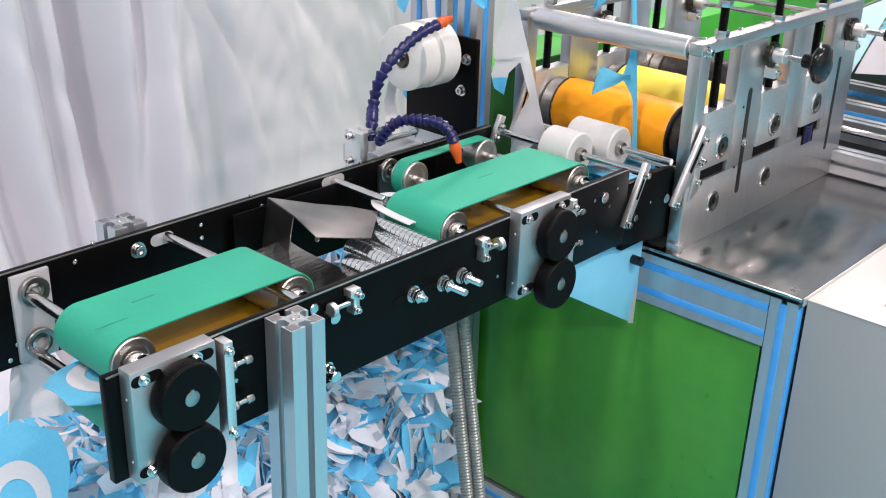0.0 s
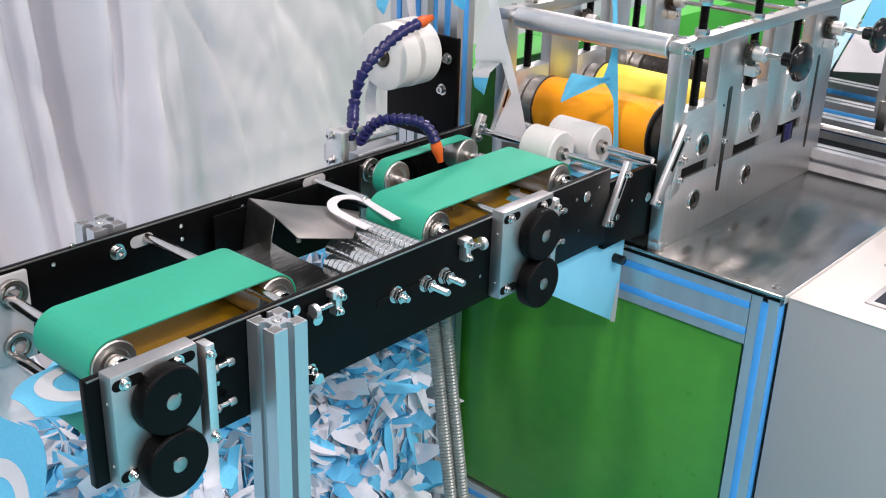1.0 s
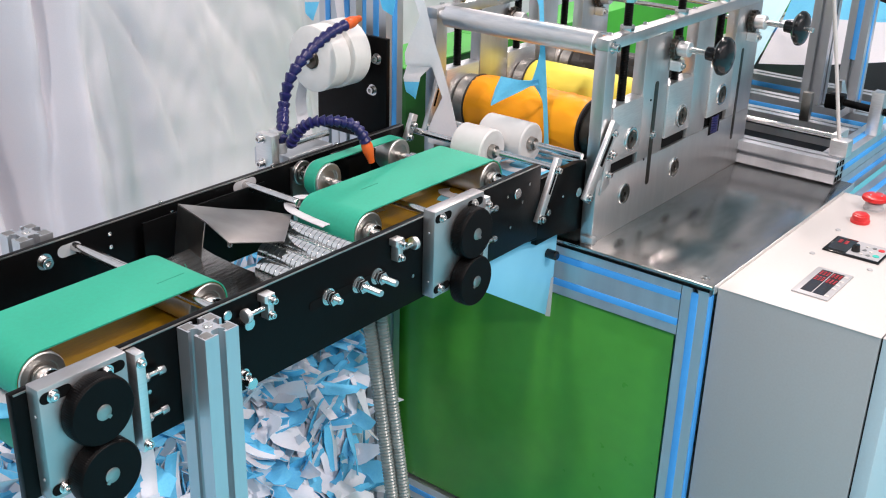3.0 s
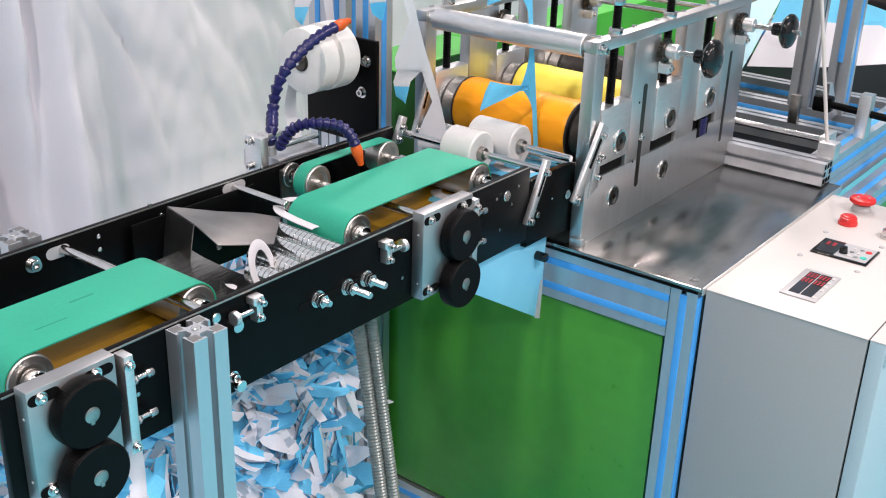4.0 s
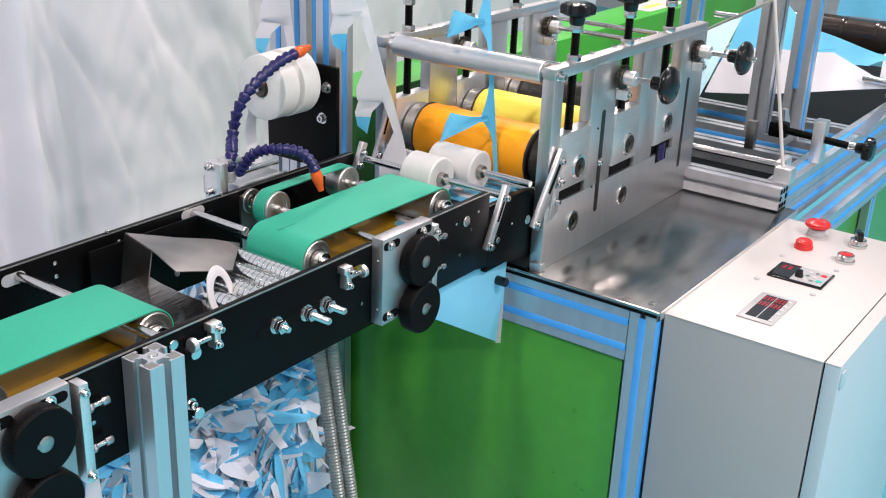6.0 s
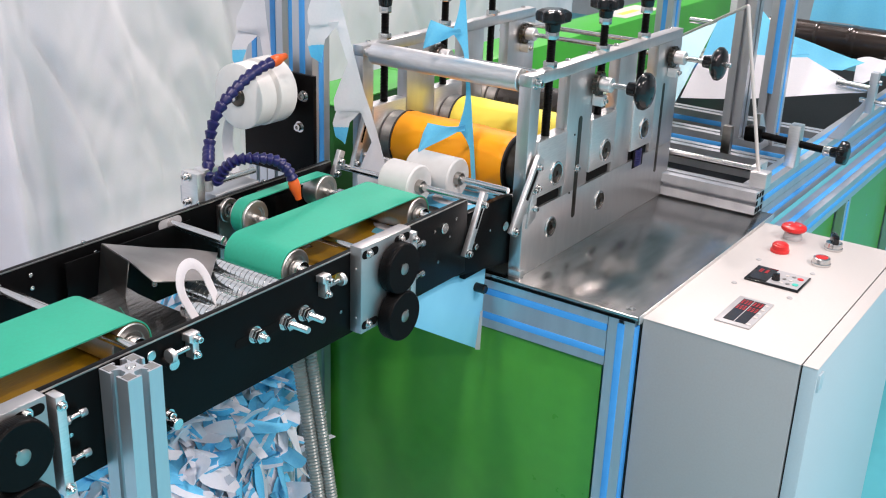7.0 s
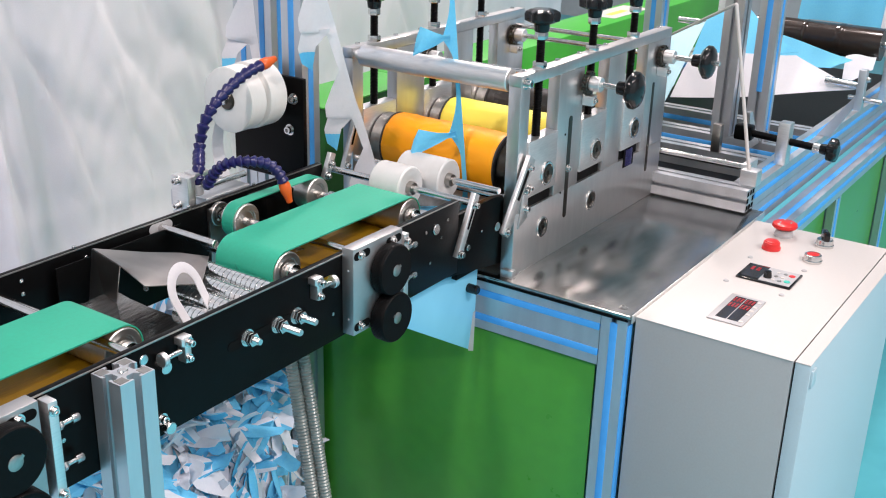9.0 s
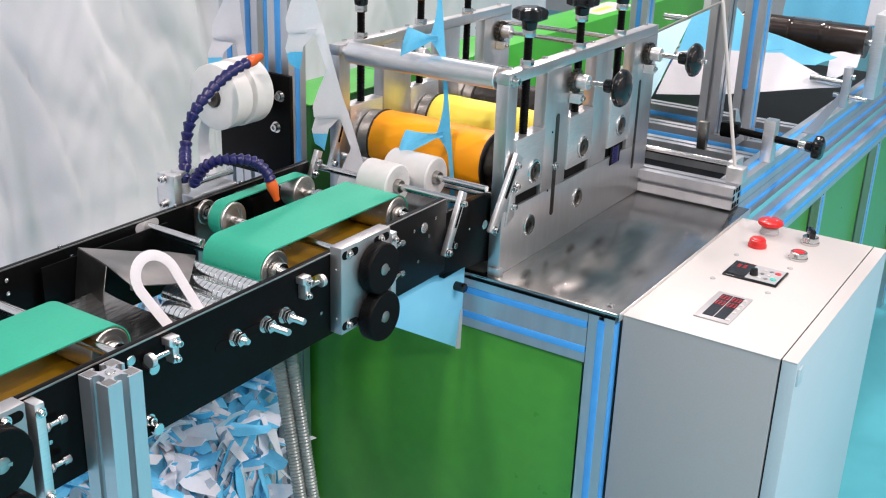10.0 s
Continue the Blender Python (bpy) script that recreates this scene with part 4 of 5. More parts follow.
def wrapped_roller(x, z, r, y0, y1, mat, label, wrinkle, spin, part_label):
    ob = thing("press_roller", label, "roller", (x, y0, z))
    bm = bmesh.new()
    seg, n = 72, 44
    rings = []
    for i in range(n + 1):
        y = y0 + (y1 - y0) * i / n
        ring = []
        for k in range(seg):
            a = 2 * math.pi * k / seg
            d = Vector((2.0 * math.cos(a), 2.0 * math.sin(a), (y - y0) * 16))
            fold = abs(noise.noise(d * 0.9 + Vector((3, 1, 7))))
            w = wrinkle * (0.5 * noise.noise(d * 0.8) + 1.3 * max(0.0, 0.10 - fold) / 0.10)
            rr = r + w - (0.0015 if i in (0, n) else 0)
            ring.append(bm.verts.new((x + rr * math.cos(a), y, z + rr * math.sin(a))))
        rings.append(ring)
    for a, b in zip(rings, rings[1:]):
        for k in range(seg):
            j = (k + 1) % seg
            bm.faces.new((a[k], a[j], b[j], b[k]))
    bm.faces.new(rings[0])
    bm.faces.new(rings[-1])
    bmesh.ops.recalc_face_normals(bm, faces=bm.faces)
    sl = part("sleeve", bm, mat, ob, part_label, at=(x, y0, z), smooth=60)
    for ya, yb, rr, m in ((y0 - 0.003, y0, r + 0.0006, M_RUBBER), (y1, y1 + 0.003, r + 0.0006, M_RUBBER), (y0 - 0.020, y0 - 0.004, r * 0.86, M_CORE), (y1 + 0.004, y1 + 0.024, r * 0.94, M_DSTEEL)):
        part("end_ring", rod((x, ya, z), (x, yb, z), rr, 40), m, ob)
    part("axle", rod((x, PY1, z), (x, QY0, z), 0.012), M_STEEL, ob)
    MOVES.append((sl, spin_rows((0, 0, 0), spin, "Y", 0.1)))
    return ob


wrapped_roller(AXES[0], AZ, 0.0465, 0.054, 0.262, M_ORANGE, "press roller wrapped in wrinkled orange film", 0.0013, -SPEED / 0.0415, "wrinkled glossy orange film")
wrapped_roller(AXES[1], AZ, 0.0430, 0.052, 0.262, M_YELLOW, "press roller wrapped in yellow film", 0.0006, -SPEED / 0.04, "smooth yellow film")
wrapped_roller(AXES[2], AZ + 0.006, 0.0400, 0.040, 0.262, M_DROLL, "dark coated press roller", 0.0, -SPEED / 0.04, "dark coating")
for x in AXES[:2]:
    solo("lower_roller", rod((x, PY1, LZ), (x, QY0, LZ), 0.040, 40), M_DSTEEL, "dark steel lower press roller", "roller", at=(x, PY1, LZ), group="lower press rollers")
solo("tie_roller", lathe((0.9095, 0.0085, 1.0075), (0, 1, 0), [(0, 0), (0, 0.0075), (0.003, 0.0075), (0.003, 0.0155), (0.004, 0.0165), (0.266, 0.0165), (0.267, 0.0155), (0.267, 0.0075), (0.2792, 0.0075), (0.2792, 0)], 36),
     M_ALU, "long bare aluminium tie roller between the press plates", "roller", at=(0.9095, 0.0085, 1.0075))


def hand_shaft(x, z, y_out, label):
    ob = thing("hand_shaft", label, "adjusting shaft", (x, PY0, z), group="hand shafts")
    part("shaft", rod((x, y_out + (0.004 if x < 1.3 else -0.014), z), (x, QY1 + 0.03, z), 0.0042), M_STEEL, ob)
    o = -1
    for ya in (PY0 - 0.010, QY0 - 0.010):
        bm = rod((x, ya, z), (x, ya + o * 0.018, z), 0.0115, 28)
        part("clamp_collar", bm, M_ALU, ob)
        g = bmesh.new()
        for k in range(14):
            a = 2 * math.pi * k / 14
            box(x + 0.0165 * math.cos(a) - 0.002, x + 0.0165 * math.cos(a) + 0.002, min(ya, ya - o * 0.008), max(ya, ya - o * 0.008), z + 0.0165 * math.sin(a) - 0.002, z + 0.0165 * math.sin(a) + 0.002, 0.0004, g)
        rod((x, ya, z), (x, ya - o * 0.008, z), 0.0160, 24, bm=g)
        part("sprocket", g, M_CORE, ob, "dark oiled toothed sprocket")
        part("bracket", box(x - 0.008, x + 0.008, min(ya - o * 0.0098, ya + o * 0.008), max(ya - o * 0.0098, ya + o * 0.008), z - 0.034, z - 0.0185, 0.001), M_ALU, ob)
        cap_screw(ob, (x, ya + o * 0.008, z - 0.026), (0, o, 0), 0.0036, 0.005)
    hub = lathe((x, y_out + 0.008, z), (0, -1, 0), [(-0.026, 0), (-0.026, 0.010), (-0.012, 0.011), (-0.008, 0.022), (-0.002, 0.0285), (0.003, 0.0285), (0.0075, 0.025), (0.0105, 0.016), (0.0115, 0.007), (0.0117, 0)], 32)
    part("hand_wheel", hub, M_KNOB, ob, "glossy black plastic hand wheel")
    return ob


hand_shaft(1.096, 0.976, -0.102, "steel adjusting shaft across the press with black hand wheel")
hand_shaft(1.377, 0.975, -0.108, "steel adjusting shaft at the press end with black hand wheel")
solo("tie_rod", rod((1.392, PY1 + 0.0002, 0.990), (1.392, QY0 - 0.0002, 0.990), 0.0042), M_STEEL, "polished steel tie rod across the press end", "rod", at=(1.392, PY1, 0.990))


def link_bar(p, q, w, y0, y1, label):
    """A slotted flat bar from p to q in the x-z plane."""
    p, q = Vector((p[0], 0, p[1])), Vector((q[0], 0, q[1]))
    d = (q - p).normalized()
    s = Vector((-d.z, 0, d.x))
    poly = [p - s * w, q - s * w, q + s * w, p + s * w]
    ob = thing("link_bar", label, "link bar", (p.x, y0, p.z), group="link bars")
    part("bar", prism([(v.x, v.z) for v in poly], "y", y0, y1, 0.0008), M_ALU, ob)
    a, b = q - d * 0.012, q - d * (q - p).length * 0.55
    slot = [a - s * w * 0.36, b - s * w * 0.36, b + s * w * 0.36, a + s * w * 0.36]
    part("slot", prism([(v.x, v.z) for v in slot], "y", y0 - 0.0002, y0 - 0.0006), M_DARK, ob)
    cap_screw(ob, (a.x + d.x * -0.004, y0 - 0.0006, a.z - d.z * 0.004), (0, -1, 0), 0.0042, 0.006)
    cap_screw(ob, (p.x + d.x * 0.006, y0, p.z + d.z * 0.006), (0, -1, 0), 0.0042, 0.006)
    return ob


link_bar((0.758, 0.790), (0.800, 0.872), 0.006, -0.009, -0.001, "slotted aluminium link bar on the black rail end")
link_bar((0.858, 0.796), (0.926, 0.897), 0.0095, PY0 - 0.010, PY0 - 0.003, "slotted aluminium link bar on the press plate")
lb = thing("link_plate", "small aluminium slotted plate on the press side", "bracket", (0.918, PY0, 0.795))
part("plate", prism([(0.906, 0.790), (0.931, 0.801), (0.931, 0.850), (0.920, 0.850)], "y", PY0 - 0.0028, PY0 - 0.0002, 0.0006), M_ALU, lb)
for x, z in ((0.920, 0.846), (0.924, 0.818), (0.930, 0.848)):
    cap_screw(lb, (x, PY0 - 0.003, z), (0, -1, 0), 0.004, 0.007)
ext = thing("rail_extension", "black steel plate joining rail and press", "plate", (0.75, 0.012, 0.74))
part("plate", prism([(0.735, 0.760), (0.925, 0.728), (0.925, 0.835), (0.880, 0.842), (0.735, 0.842)], "y", 0.0104, 0.020, 0.001), M_BLACK, ext)
cap_screw(ext, (0.800, 0.0104, 0.790), (0, -1, 0), 0.0045, 0.008)
part("pin", rod((0.886, 0.0105, 0.795), (0.886, 0.008, 0.795), 0.007), M_STEEL, ext)
part("pin", rod((0.845, 0.0105, 0.80), (0.845, 0.009, 0.80), 0.0018), M_STEEL, ext)
solo("under_plate", box(0.80, 0.912, 0.021, 0.245, 0.735, 0.745, 0.001), M_BLACK, "black plate under the press inlet", "plate", at=(0.86, 0.13, 0.735))

# white nylon rolls in front of the press
for x, z, r, y0, y1 in ((0.795, 0.859, 0.0310, 0.101, 0.154), (0.862, 0.859, 0.0300, 0.080, 0.158)):
    ob = thing("nylon_roll", "smooth white nylon guide roll on a steel shaft", "roller", (x, y0, z), group="nylon rolls")
    rl = part("roll", lathe((x, y0, z), (0, 1, 0), [(0.002, 0), (0.002, r * 0.4), (0, r * 0.5), (0, r - 0.002), (0.002, r), (y1 - y0 - 0.002, r), (y1 - y0, r - 0.002), (y1 - y0, 0)], 40), M_NYLON, ob, at=(x, y0, z))
    part("hub", lathe((x, y0 - 0.006, z), (0, 1, 0), [(0, 0.005), (0, 0.009), (0.006, 0.010), (0.009, 0.010)], 24), M_DSTEEL, ob)
    part("shaft", rod((x, -0.006, z), (x, FY + 0.004, z), 0.005), M_STEEL, ob)
    MOVES.append((rl, spin_rows((0, 0, 0), SPEED / r, "Y")))
solo("cross_shaft", rod((0.905, -0.002, 0.834), (0.905, 0.27, 0.834), 0.005), M_STEEL, "steel cross shaft before the press", "shaft", at=(0.905, 0, 0.834))
link_bar((0.775, 0.848), (0.792, 0.885), 0.006, FY - 0.012, FY - 0.004, "slotted aluminium link bar on the far rail end")
link_bar((0.840, 0.845), (0.872, 0.925), 0.006, FY + 0.004, FY + 0.012, "slotted aluminium link bar behind the white rolls")

# pale sheet hung under the rail end
ob = thing("hanging_sheet", "pale blue plastic sheet hung under the rail end", "sheet", (0.78, 0.03, 0.73))
part("sheet", prism([(0.690, 0.775), (0.872, 0.775), (0.866, 0.594), (0.690, 0.700)], "y", 0.030, 0.033, 0.0006), M_ACRYL, ob)
part("white_edge", prism([(0.852, 0.60), (0.866, 0.594), (0.868, 0.660), (0.862, 0.660)], "y", 0.0294, 0.0299), M_PALE, ob)
part("black_plug", lathe((0.846, 0.030, 0.706), (0, -1, 0), [(0, 0.007), (0.016, 0.007), (0.018, 0.005), (0.018, 0)], 18), M_KNOB, ob)


def ribbed_hose():
    zs = np.linspace(0.765, 0.03, 300)
    pts = [Vector((0.6151 + (z - 0.6173) * 0.0568 + 0.003 * math.sin(5 * z), 0.1700 + (z - 0.6173) * 0.2124, z)) for z in zs]
    ob = thing("ribbed_hose", "grey ribbed suction hose with black cord beside the green panel", "hose", tuple(pts[-1]))
    part("ribbed_wall", tube(pts, [0.0086 if i % 2 else 0.0102 for i in range(300)], 18), M_HOSE, ob, smooth=20)
    part("black_cord", tube([p + Vector((0.0085, -0.0080, 0)) for p in pts], 0.0026, 8), M_RUBBER, ob)
    part("thin_hose", tube([p + Vector((0.0125, -0.0125, 0)) for p in pts], [0.0080 if i % 2 else 0.0094 for i in range(300)], 16), M_HOSE, ob, "second grey ribbed hose", smooth=20)


ribbed_hose()

# ---- behind the conveyor: tape spool, air hoses and their block ----


def air_block():
    ob = thing("valve_block", "bare aluminium block carrying air hoses behind the rail", "block", (0.58, 0.30, 0.86))
    part("body", box(0.556, 0.640, 0.2614, 0.330, 0.846, 0.872, 0.0015), M_PROF, ob)
    part("bracket", box(0.525, 0.5385, 0.2614, 0.292, 0.850, 0.908, 0.001), M_ALU, ob)
    part("arm", box(0.5387, 0.566, 0.262, 0.282, 0.902, 0.911, 0.001), M_ALU, ob)
    part("round_bar", rod((0.5386, 0.272, 0.885), (0.640, 0.272, 0.885), 0.0045), M_STEEL, ob, "steel round bar")
    part("fitting", rod((0.5475, 0.2681, 0.8799), (0.5475, 0.2681, 0.8939), 0.0085), M_PALE, ob)
    for z in (0.868, 0.902):
        cap_screw(ob, (0.525, 0.280, z), (-1, 0, 0), 0.0045, 0.008)
    for x in (0.562, 0.634):
        part("top_screw", rod((x, 0.324, 0.872), (x, 0.324, 0.878), 0.004), M_STEEL, ob)


air_block()


def smooth_path(pts, n):
    """Points evenly spaced along a smooth curve through pts."""
    pts = [Vector(p) for p in pts]
    p = [2 * pts[0] - pts[1]] + pts + [2 * pts[-1] - pts[-2]]
    dense = []
    for i in range(1, len(p) - 2):
        for k in range(30):
            t = k / 30
            a, b, c, d = p[i - 1:i + 3]
            dense.append(0.5 * ((2 * b) + (c - a) * t + (2 * a - 5 * b + 4 * c - d) * t * t + (3 * b - a - 3 * c + d) * t ** 3))
    dense.append(pts[-1])
    length = [0.0]
    for a, b in zip(dense, dense[1:]):
        length.append(length[-1] + (b - a).length)
    out, j = [], 0
    for i in range(n):
        want = length[-1] * i / (n - 1)
        while j < len(length) - 2 and length[j + 1] < want:
            j += 1
        f = (want - length[j]) / max(1e-9, length[j + 1] - length[j])
        out.append(dense[j].lerp(dense[j + 1], f))
    return out


def link_hose(pts, count, r, label):
    """Ball-jointed coolant hose of socket links, with an orange nozzle."""
    ob = thing("link_hose", label, "air hose", tuple(pts[0]), group="air hoses")
    path = smooth_path(pts, count + 1)
    for a, b in zip(path[:-2], path[1:-1]):
        d = b - a
        h = d.length
        part("link", lathe(a, d, [(-h * 0.05, 0), (-h * 0.05, r * 0.60), (h * 0.12, r * 0.78), (h * 0.34, r * 0.86), (h * 0.52, r * 0.98), (h * 0.72, r * 1.10), (h * 0.84, r * 1.08), (h * 0.90, r * 0.84), (h * 1.05, r * 0.60), (h * 1.05, 0)], 16), M_NAVY, ob, at=a)
    a, b = path[-2], path[-1]
    h = 0.029
    part("nozzle", lathe(a, b - a, [(0, 0), (0, r * 0.9), (0.004, r * 1.05), (0.012, r * 1.05), (0.016, r * 0.9), (h - 0.004, r * 0.62), (h, r * 0.58), (h, r * 0.3), (h - 0.006, 0)], 18), M_NOZZLE, ob, "orange plastic nozzle")


link_hose([(0.5475, 0.2681, 0.8939), (0.5520, 0.2681, 0.9137), (0.5843, 0.3, 0.925), (0.5968, 0.3, 0.962), (0.6265, 0.3, 0.989), (0.676, 0.3, 1.013), (0.722, 0.3, 1.0225)], 19, 0.0078, "navy ball-jointed air hose curving upward with orange nozzle")
link_hose([(0.5475, 0.2514, 0.8923), (0.5500, 0.2384, 0.9131), (0.5560, 0.2223, 0.9282), (0.5750, 0.2023, 0.9312), (0.6000, 0.1889, 0.9238), (0.6150, 0.1828, 0.9055), (0.6200, 0.1794, 0.8878)], 17, 0.0074, "navy ball-jointed air hose bent down with orange nozzle")


def tape_spool():
    ob = thing("spool_bracket", "black steel plate holding tape spools", "bracket", (0.80, 0.37, 0.85))
    part("plate", box(0.800, 0.808, 0.304, 0.448, 0.822, 0.984, 0.001), M_BLACK, ob)
    for y, z in ((0.331, 0.903), (0.322, 0.952)):
        cap_screw(ob, (0.800, y, z), (-1, 0, 0), 0.006, 0.008)
    part("arm", rod((0.680, 0.350, 0.9660), (0.800, 0.350, 0.9660), 0.005), M_STEEL, ob)
    for x0, x1, r in ((0.690, 0.722, 0.0475), (0.728, 0.764, 0.0490)):
        sp = thing("tape_spool", "wound spool of white nonwoven tape on a steel arm", "spool", (x0, 0.350, 0.9660), group="tape spools")
        w = x1 - x0
        part("tape_roll", lathe((x0, 0.350, 0.9660), (1, 0, 0), [(0, 0.014), (0, r - 0.002), (0.0015, r), (w - 0.0015, r), (w, r - 0.002), (w, 0.014)], 48), M_SPOOL, sp)
        part("core", lathe((x0 - 0.004, 0.350, 0.9660), (1, 0, 0), [(0, 0.005), (0, 0.012), (0.002, 0.0138), (w + 0.004, 0.0138), (w + 0.004, 0.005)], 28), M_CORE, sp, "dark core hub")
        if r < 0.048:
            rows = [[(x0 + 0.004 + 0.022 * j / 3, 0.350 + 0.030 + 0.010 * math.sin(0.4 * i), 0.9290 - 0.0105 * i + 0.001 * j) for j in range(4)] for i in range(11)]
            part("loose_tape", sheet(rows, 0.0006), M_WHITE, sp, "loose end of tape hanging down", smooth=80)


tape_spool()


def frame_post(x, y, z0, z1, strips, label):
    ob = thing("frame_post", label, "post", (x, y, z0), group="machine frame posts")
    part("upright", profile_bar("z", x, y, z0, z1), M_PROF, ob, smooth=20)
    for s in strips:
        if s == "x":
            part("slot_strip", box(x - 0.0212, x - 0.016, y - 0.0055, y + 0.0055, max(z0, 0.86), z1, 0.0008), M_BLUE, ob, "blue plastic slot strip")
        else:
            part("slot_strip", box(x - 0.0055, x + 0.0055, y - 0.0212, y - 0.016, max(z0, 0.78), z1, 0.0008), M_BLUE, ob, "blue plastic slot strip")


frame_post(0.862, 0.362, 0.0, 1.7, "xy", "aluminium T-slot post with blue slot strips behind the rail")
frame_post(0.900, 0.458, 0.0, 1.7, "xy", "aluminium T-slot post with blue slot strips near the curtain")
frame_post(0.900, 0.500, 0.0, 1.7, "xy", "aluminium T-slot post with blue slot strips near the curtain")

# green guards behind the press
gd = thing("machine_guard", "long green painted sheet metal guard behind the press", "guard", (1.6, 0.6, 0))
part("casing", box(1.30, 2.9, 0.44, 0.562, 0.30, 0.880, 0.003), M_GREEN2, gd)
# shadow is in this casing's colour; the sheet above paints the lit top
part("end_casing", box(1.010, 1.299, 0.441, 0.555, 0.30, 0.876, 0.003), M_GUARDSHADE, gd, "green end casing coloured as in shadow")
part("end_top", box(1.006, 1.299, 0.438, 0.560, 0.8762, 0.8794, 0.0008), M_GREEN2, gd, "added sheet coloured as the casing's lit top")
part("plinth", box(1.02, 2.88, 0.45, 0.53, 0.0, 0.30), M_BLACK, gd)
part("white_label", box(2.20, 2.42, 0.465, 0.545, 0.8801, 0.8807), M_CREAM, gd, "white paper label")
part("label_bars", box(2.24, 2.34, 0.492, 0.512, 0.8808, 0.8811), M_YELLOW, gd, "yellow bars of print")


# ---- the web frame behind the press ----
def web_frame():
    ob = thing("web_frame", "aluminium profile bench frame with blue strips and green panels", "machine frame", (1.44, -0.185, 0))
    part("end_beam", profile_bar("y", 1.418, 0.737, -0.205, 0.40), M_PROF, ob, smooth=20)
    for sx in (-1, 0, 1):
        for sz in (-1, 0, 1):
            if sx or sz:
                part("end_hollow", box(1.418 + sx * 0.0128 - 0.0042, 1.418 + sx * 0.0128 + 0.0042, -0.2056, -0.2052, 0.737 + sz * 0.0128 - 0.0042, 0.737 + sz * 0.0128 + 0.0042), M_DARK, ob)
    for z in (0.737, 0.696):
        part("side_beam", profile_bar("x", -0.185, z, 1.440, 2.9), M_PROF, ob, smooth=20)
        part("slot_strip", box(1.442, 2.9, -0.2062, -0.201, z - 0.0055, z + 0.0055, 0.0008), M_BLUE, ob, "blue plastic slot strip")
    part("slot_strip", box(1.442, 2.9, -0.1905, -0.1795, 0.7535, 0.7582, 0.0008), M_BLUE, ob, "blue plastic slot strip")
    part("low_beam", profile_bar("x", -0.235, 0.655, 1.440, 2.9), M_PROF, ob, smooth=20)
    part("slot_strip", box(1.442, 2.9, -0.2562, -0.251, 0.6495, 0.6605, 0.0008), M_BLUE, ob, "blue plastic slot strip")
    part("slot_strip", box(1.442, 2.9, -0.2405, -0.2295, 0.6715, 0.6762, 0.0008), M_BLUE, ob, "blue plastic slot strip")
    for x in (1.86, 2.36, 2.88):
        part("leg", profile_bar("z", x, -0.235, 0.0, 0.634), M_PROF, ob, smooth=20)
        part("slot_strip", box(x - 0.0055, x + 0.0055, -0.2562, -0.251, 0.05, 0.63, 0.0008), M_BLUE, ob, "blue plastic slot strip")
    for a, b in ((1.46, 1.838), (1.882, 2.338), (2.382, 2.858)):
        part("side_panel", box(a, b, -0.236, -0.233, 0.10, 0.633), M_GREEN, ob, "green painted panel")
    part("far_beam", profile_bar("x", 0.36, 0.737, 1.440, 2.9), M_PROF, ob, smooth=20)
    part("slot_strip", box(1.442, 2.9, 0.3388, 0.344, 0.7315, 0.7425, 0.0008), M_BLUE, ob, "blue plastic slot strip")
    for x in (1.62, 1.74, 1.90):
        part("cross_beam", profile_bar("y", x, 0.737, -0.164, 0.339), M_PROF, ob, smooth=20)
        part("slot_strip", box(x - 0.0212, x - 0.016, -0.16, 0.335, 0.7315, 0.7425, 0.0008), M_BLUE, ob, "blue plastic slot strip")
    part("bed", box(1.44, 2.9, -0.160, 0.335, 0.690, 0.694), M_BLACK, ob, "black bed sheet")
    ob.location.y += 0.014


web_frame()
frame_post(1.740, -0.016, 0.758, 1.7, "", "aluminium T-slot post on the web frame")
frame_post(1.740, -0.086, 0.758, 1.7, "xy", "aluminium T-slot post on the web frame")
frame_post(1.88, 0.215, 0.758, 1.7, "xy", "aluminium T-slot post on the web frame")

cr = thing("slide_rod", "steel slide rod with a turned end beside the press", "rod", (1.44, 0.0, 0.785))
part("rod", rod((1.455, -0.175, 0.783), (1.455, 0.02, 0.783), 0.0055), M_STEEL, cr)
part("turned_end", lathe((1.455, 0.005, 0.783), (0, 1, 0), [(0, 0), (0, 0.010), (0.004, 0.0115), (0.030, 0.0115), (0.034, 0.015), (0.07, 0.015), (0.07, 0)], 24), M_STEEL, cr)
part("rod", rod((1.49, -0.17, 0.770), (1.49, 0.15, 0.770), 0.0045), M_STEEL, cr)
for y in (-0.165, 0.075):
    part("support", box(1.445, 1.50, y - 0.006, y + 0.006, 0.757, 0.790, 0.001), M_ALU, cr)

wb = thing("adjusting_screw", "aluminium block with black screw shaft and black knob", "adjusting screw", (1.605, -0.183, 0.757))
part("block", box(1.592, 1.618, -0.194, -0.172, 0.757, 0.838, 0.0012), M_ALU, wb)
part("screw", rod((1.605, -0.252, 0.799), (1.605, -0.110, 0.806), 0.0068), M_GEAR, wb, "black threaded shaft")
part("collar", rod((1.605, -0.238, 0.799), (1.605, -0.252, 0.799), 0.0100), M_STEEL, wb)
kb = star_mesh((1.605, -0.252, 0.799), (0, -1, 0), 0.021, 5)
part("knob", kb, M_KNOB, wb, "glossy black star knob")
part("black_stop", box(1.592, 1.618, -0.122, -0.088, 0.791, 0.820, 0.004), M_GEAR, wb)
part("post", box(1.598, 1.612, -0.062, -0.044, 0.757, 0.812, 0.001), M_DSTEEL, wb)
part("brace", prism([(1.66, 0.757), (1.72, 0.757), (1.655, 0.835), (1.640, 0.835)], "y", -0.10, -0.092), M_ALU, wb)

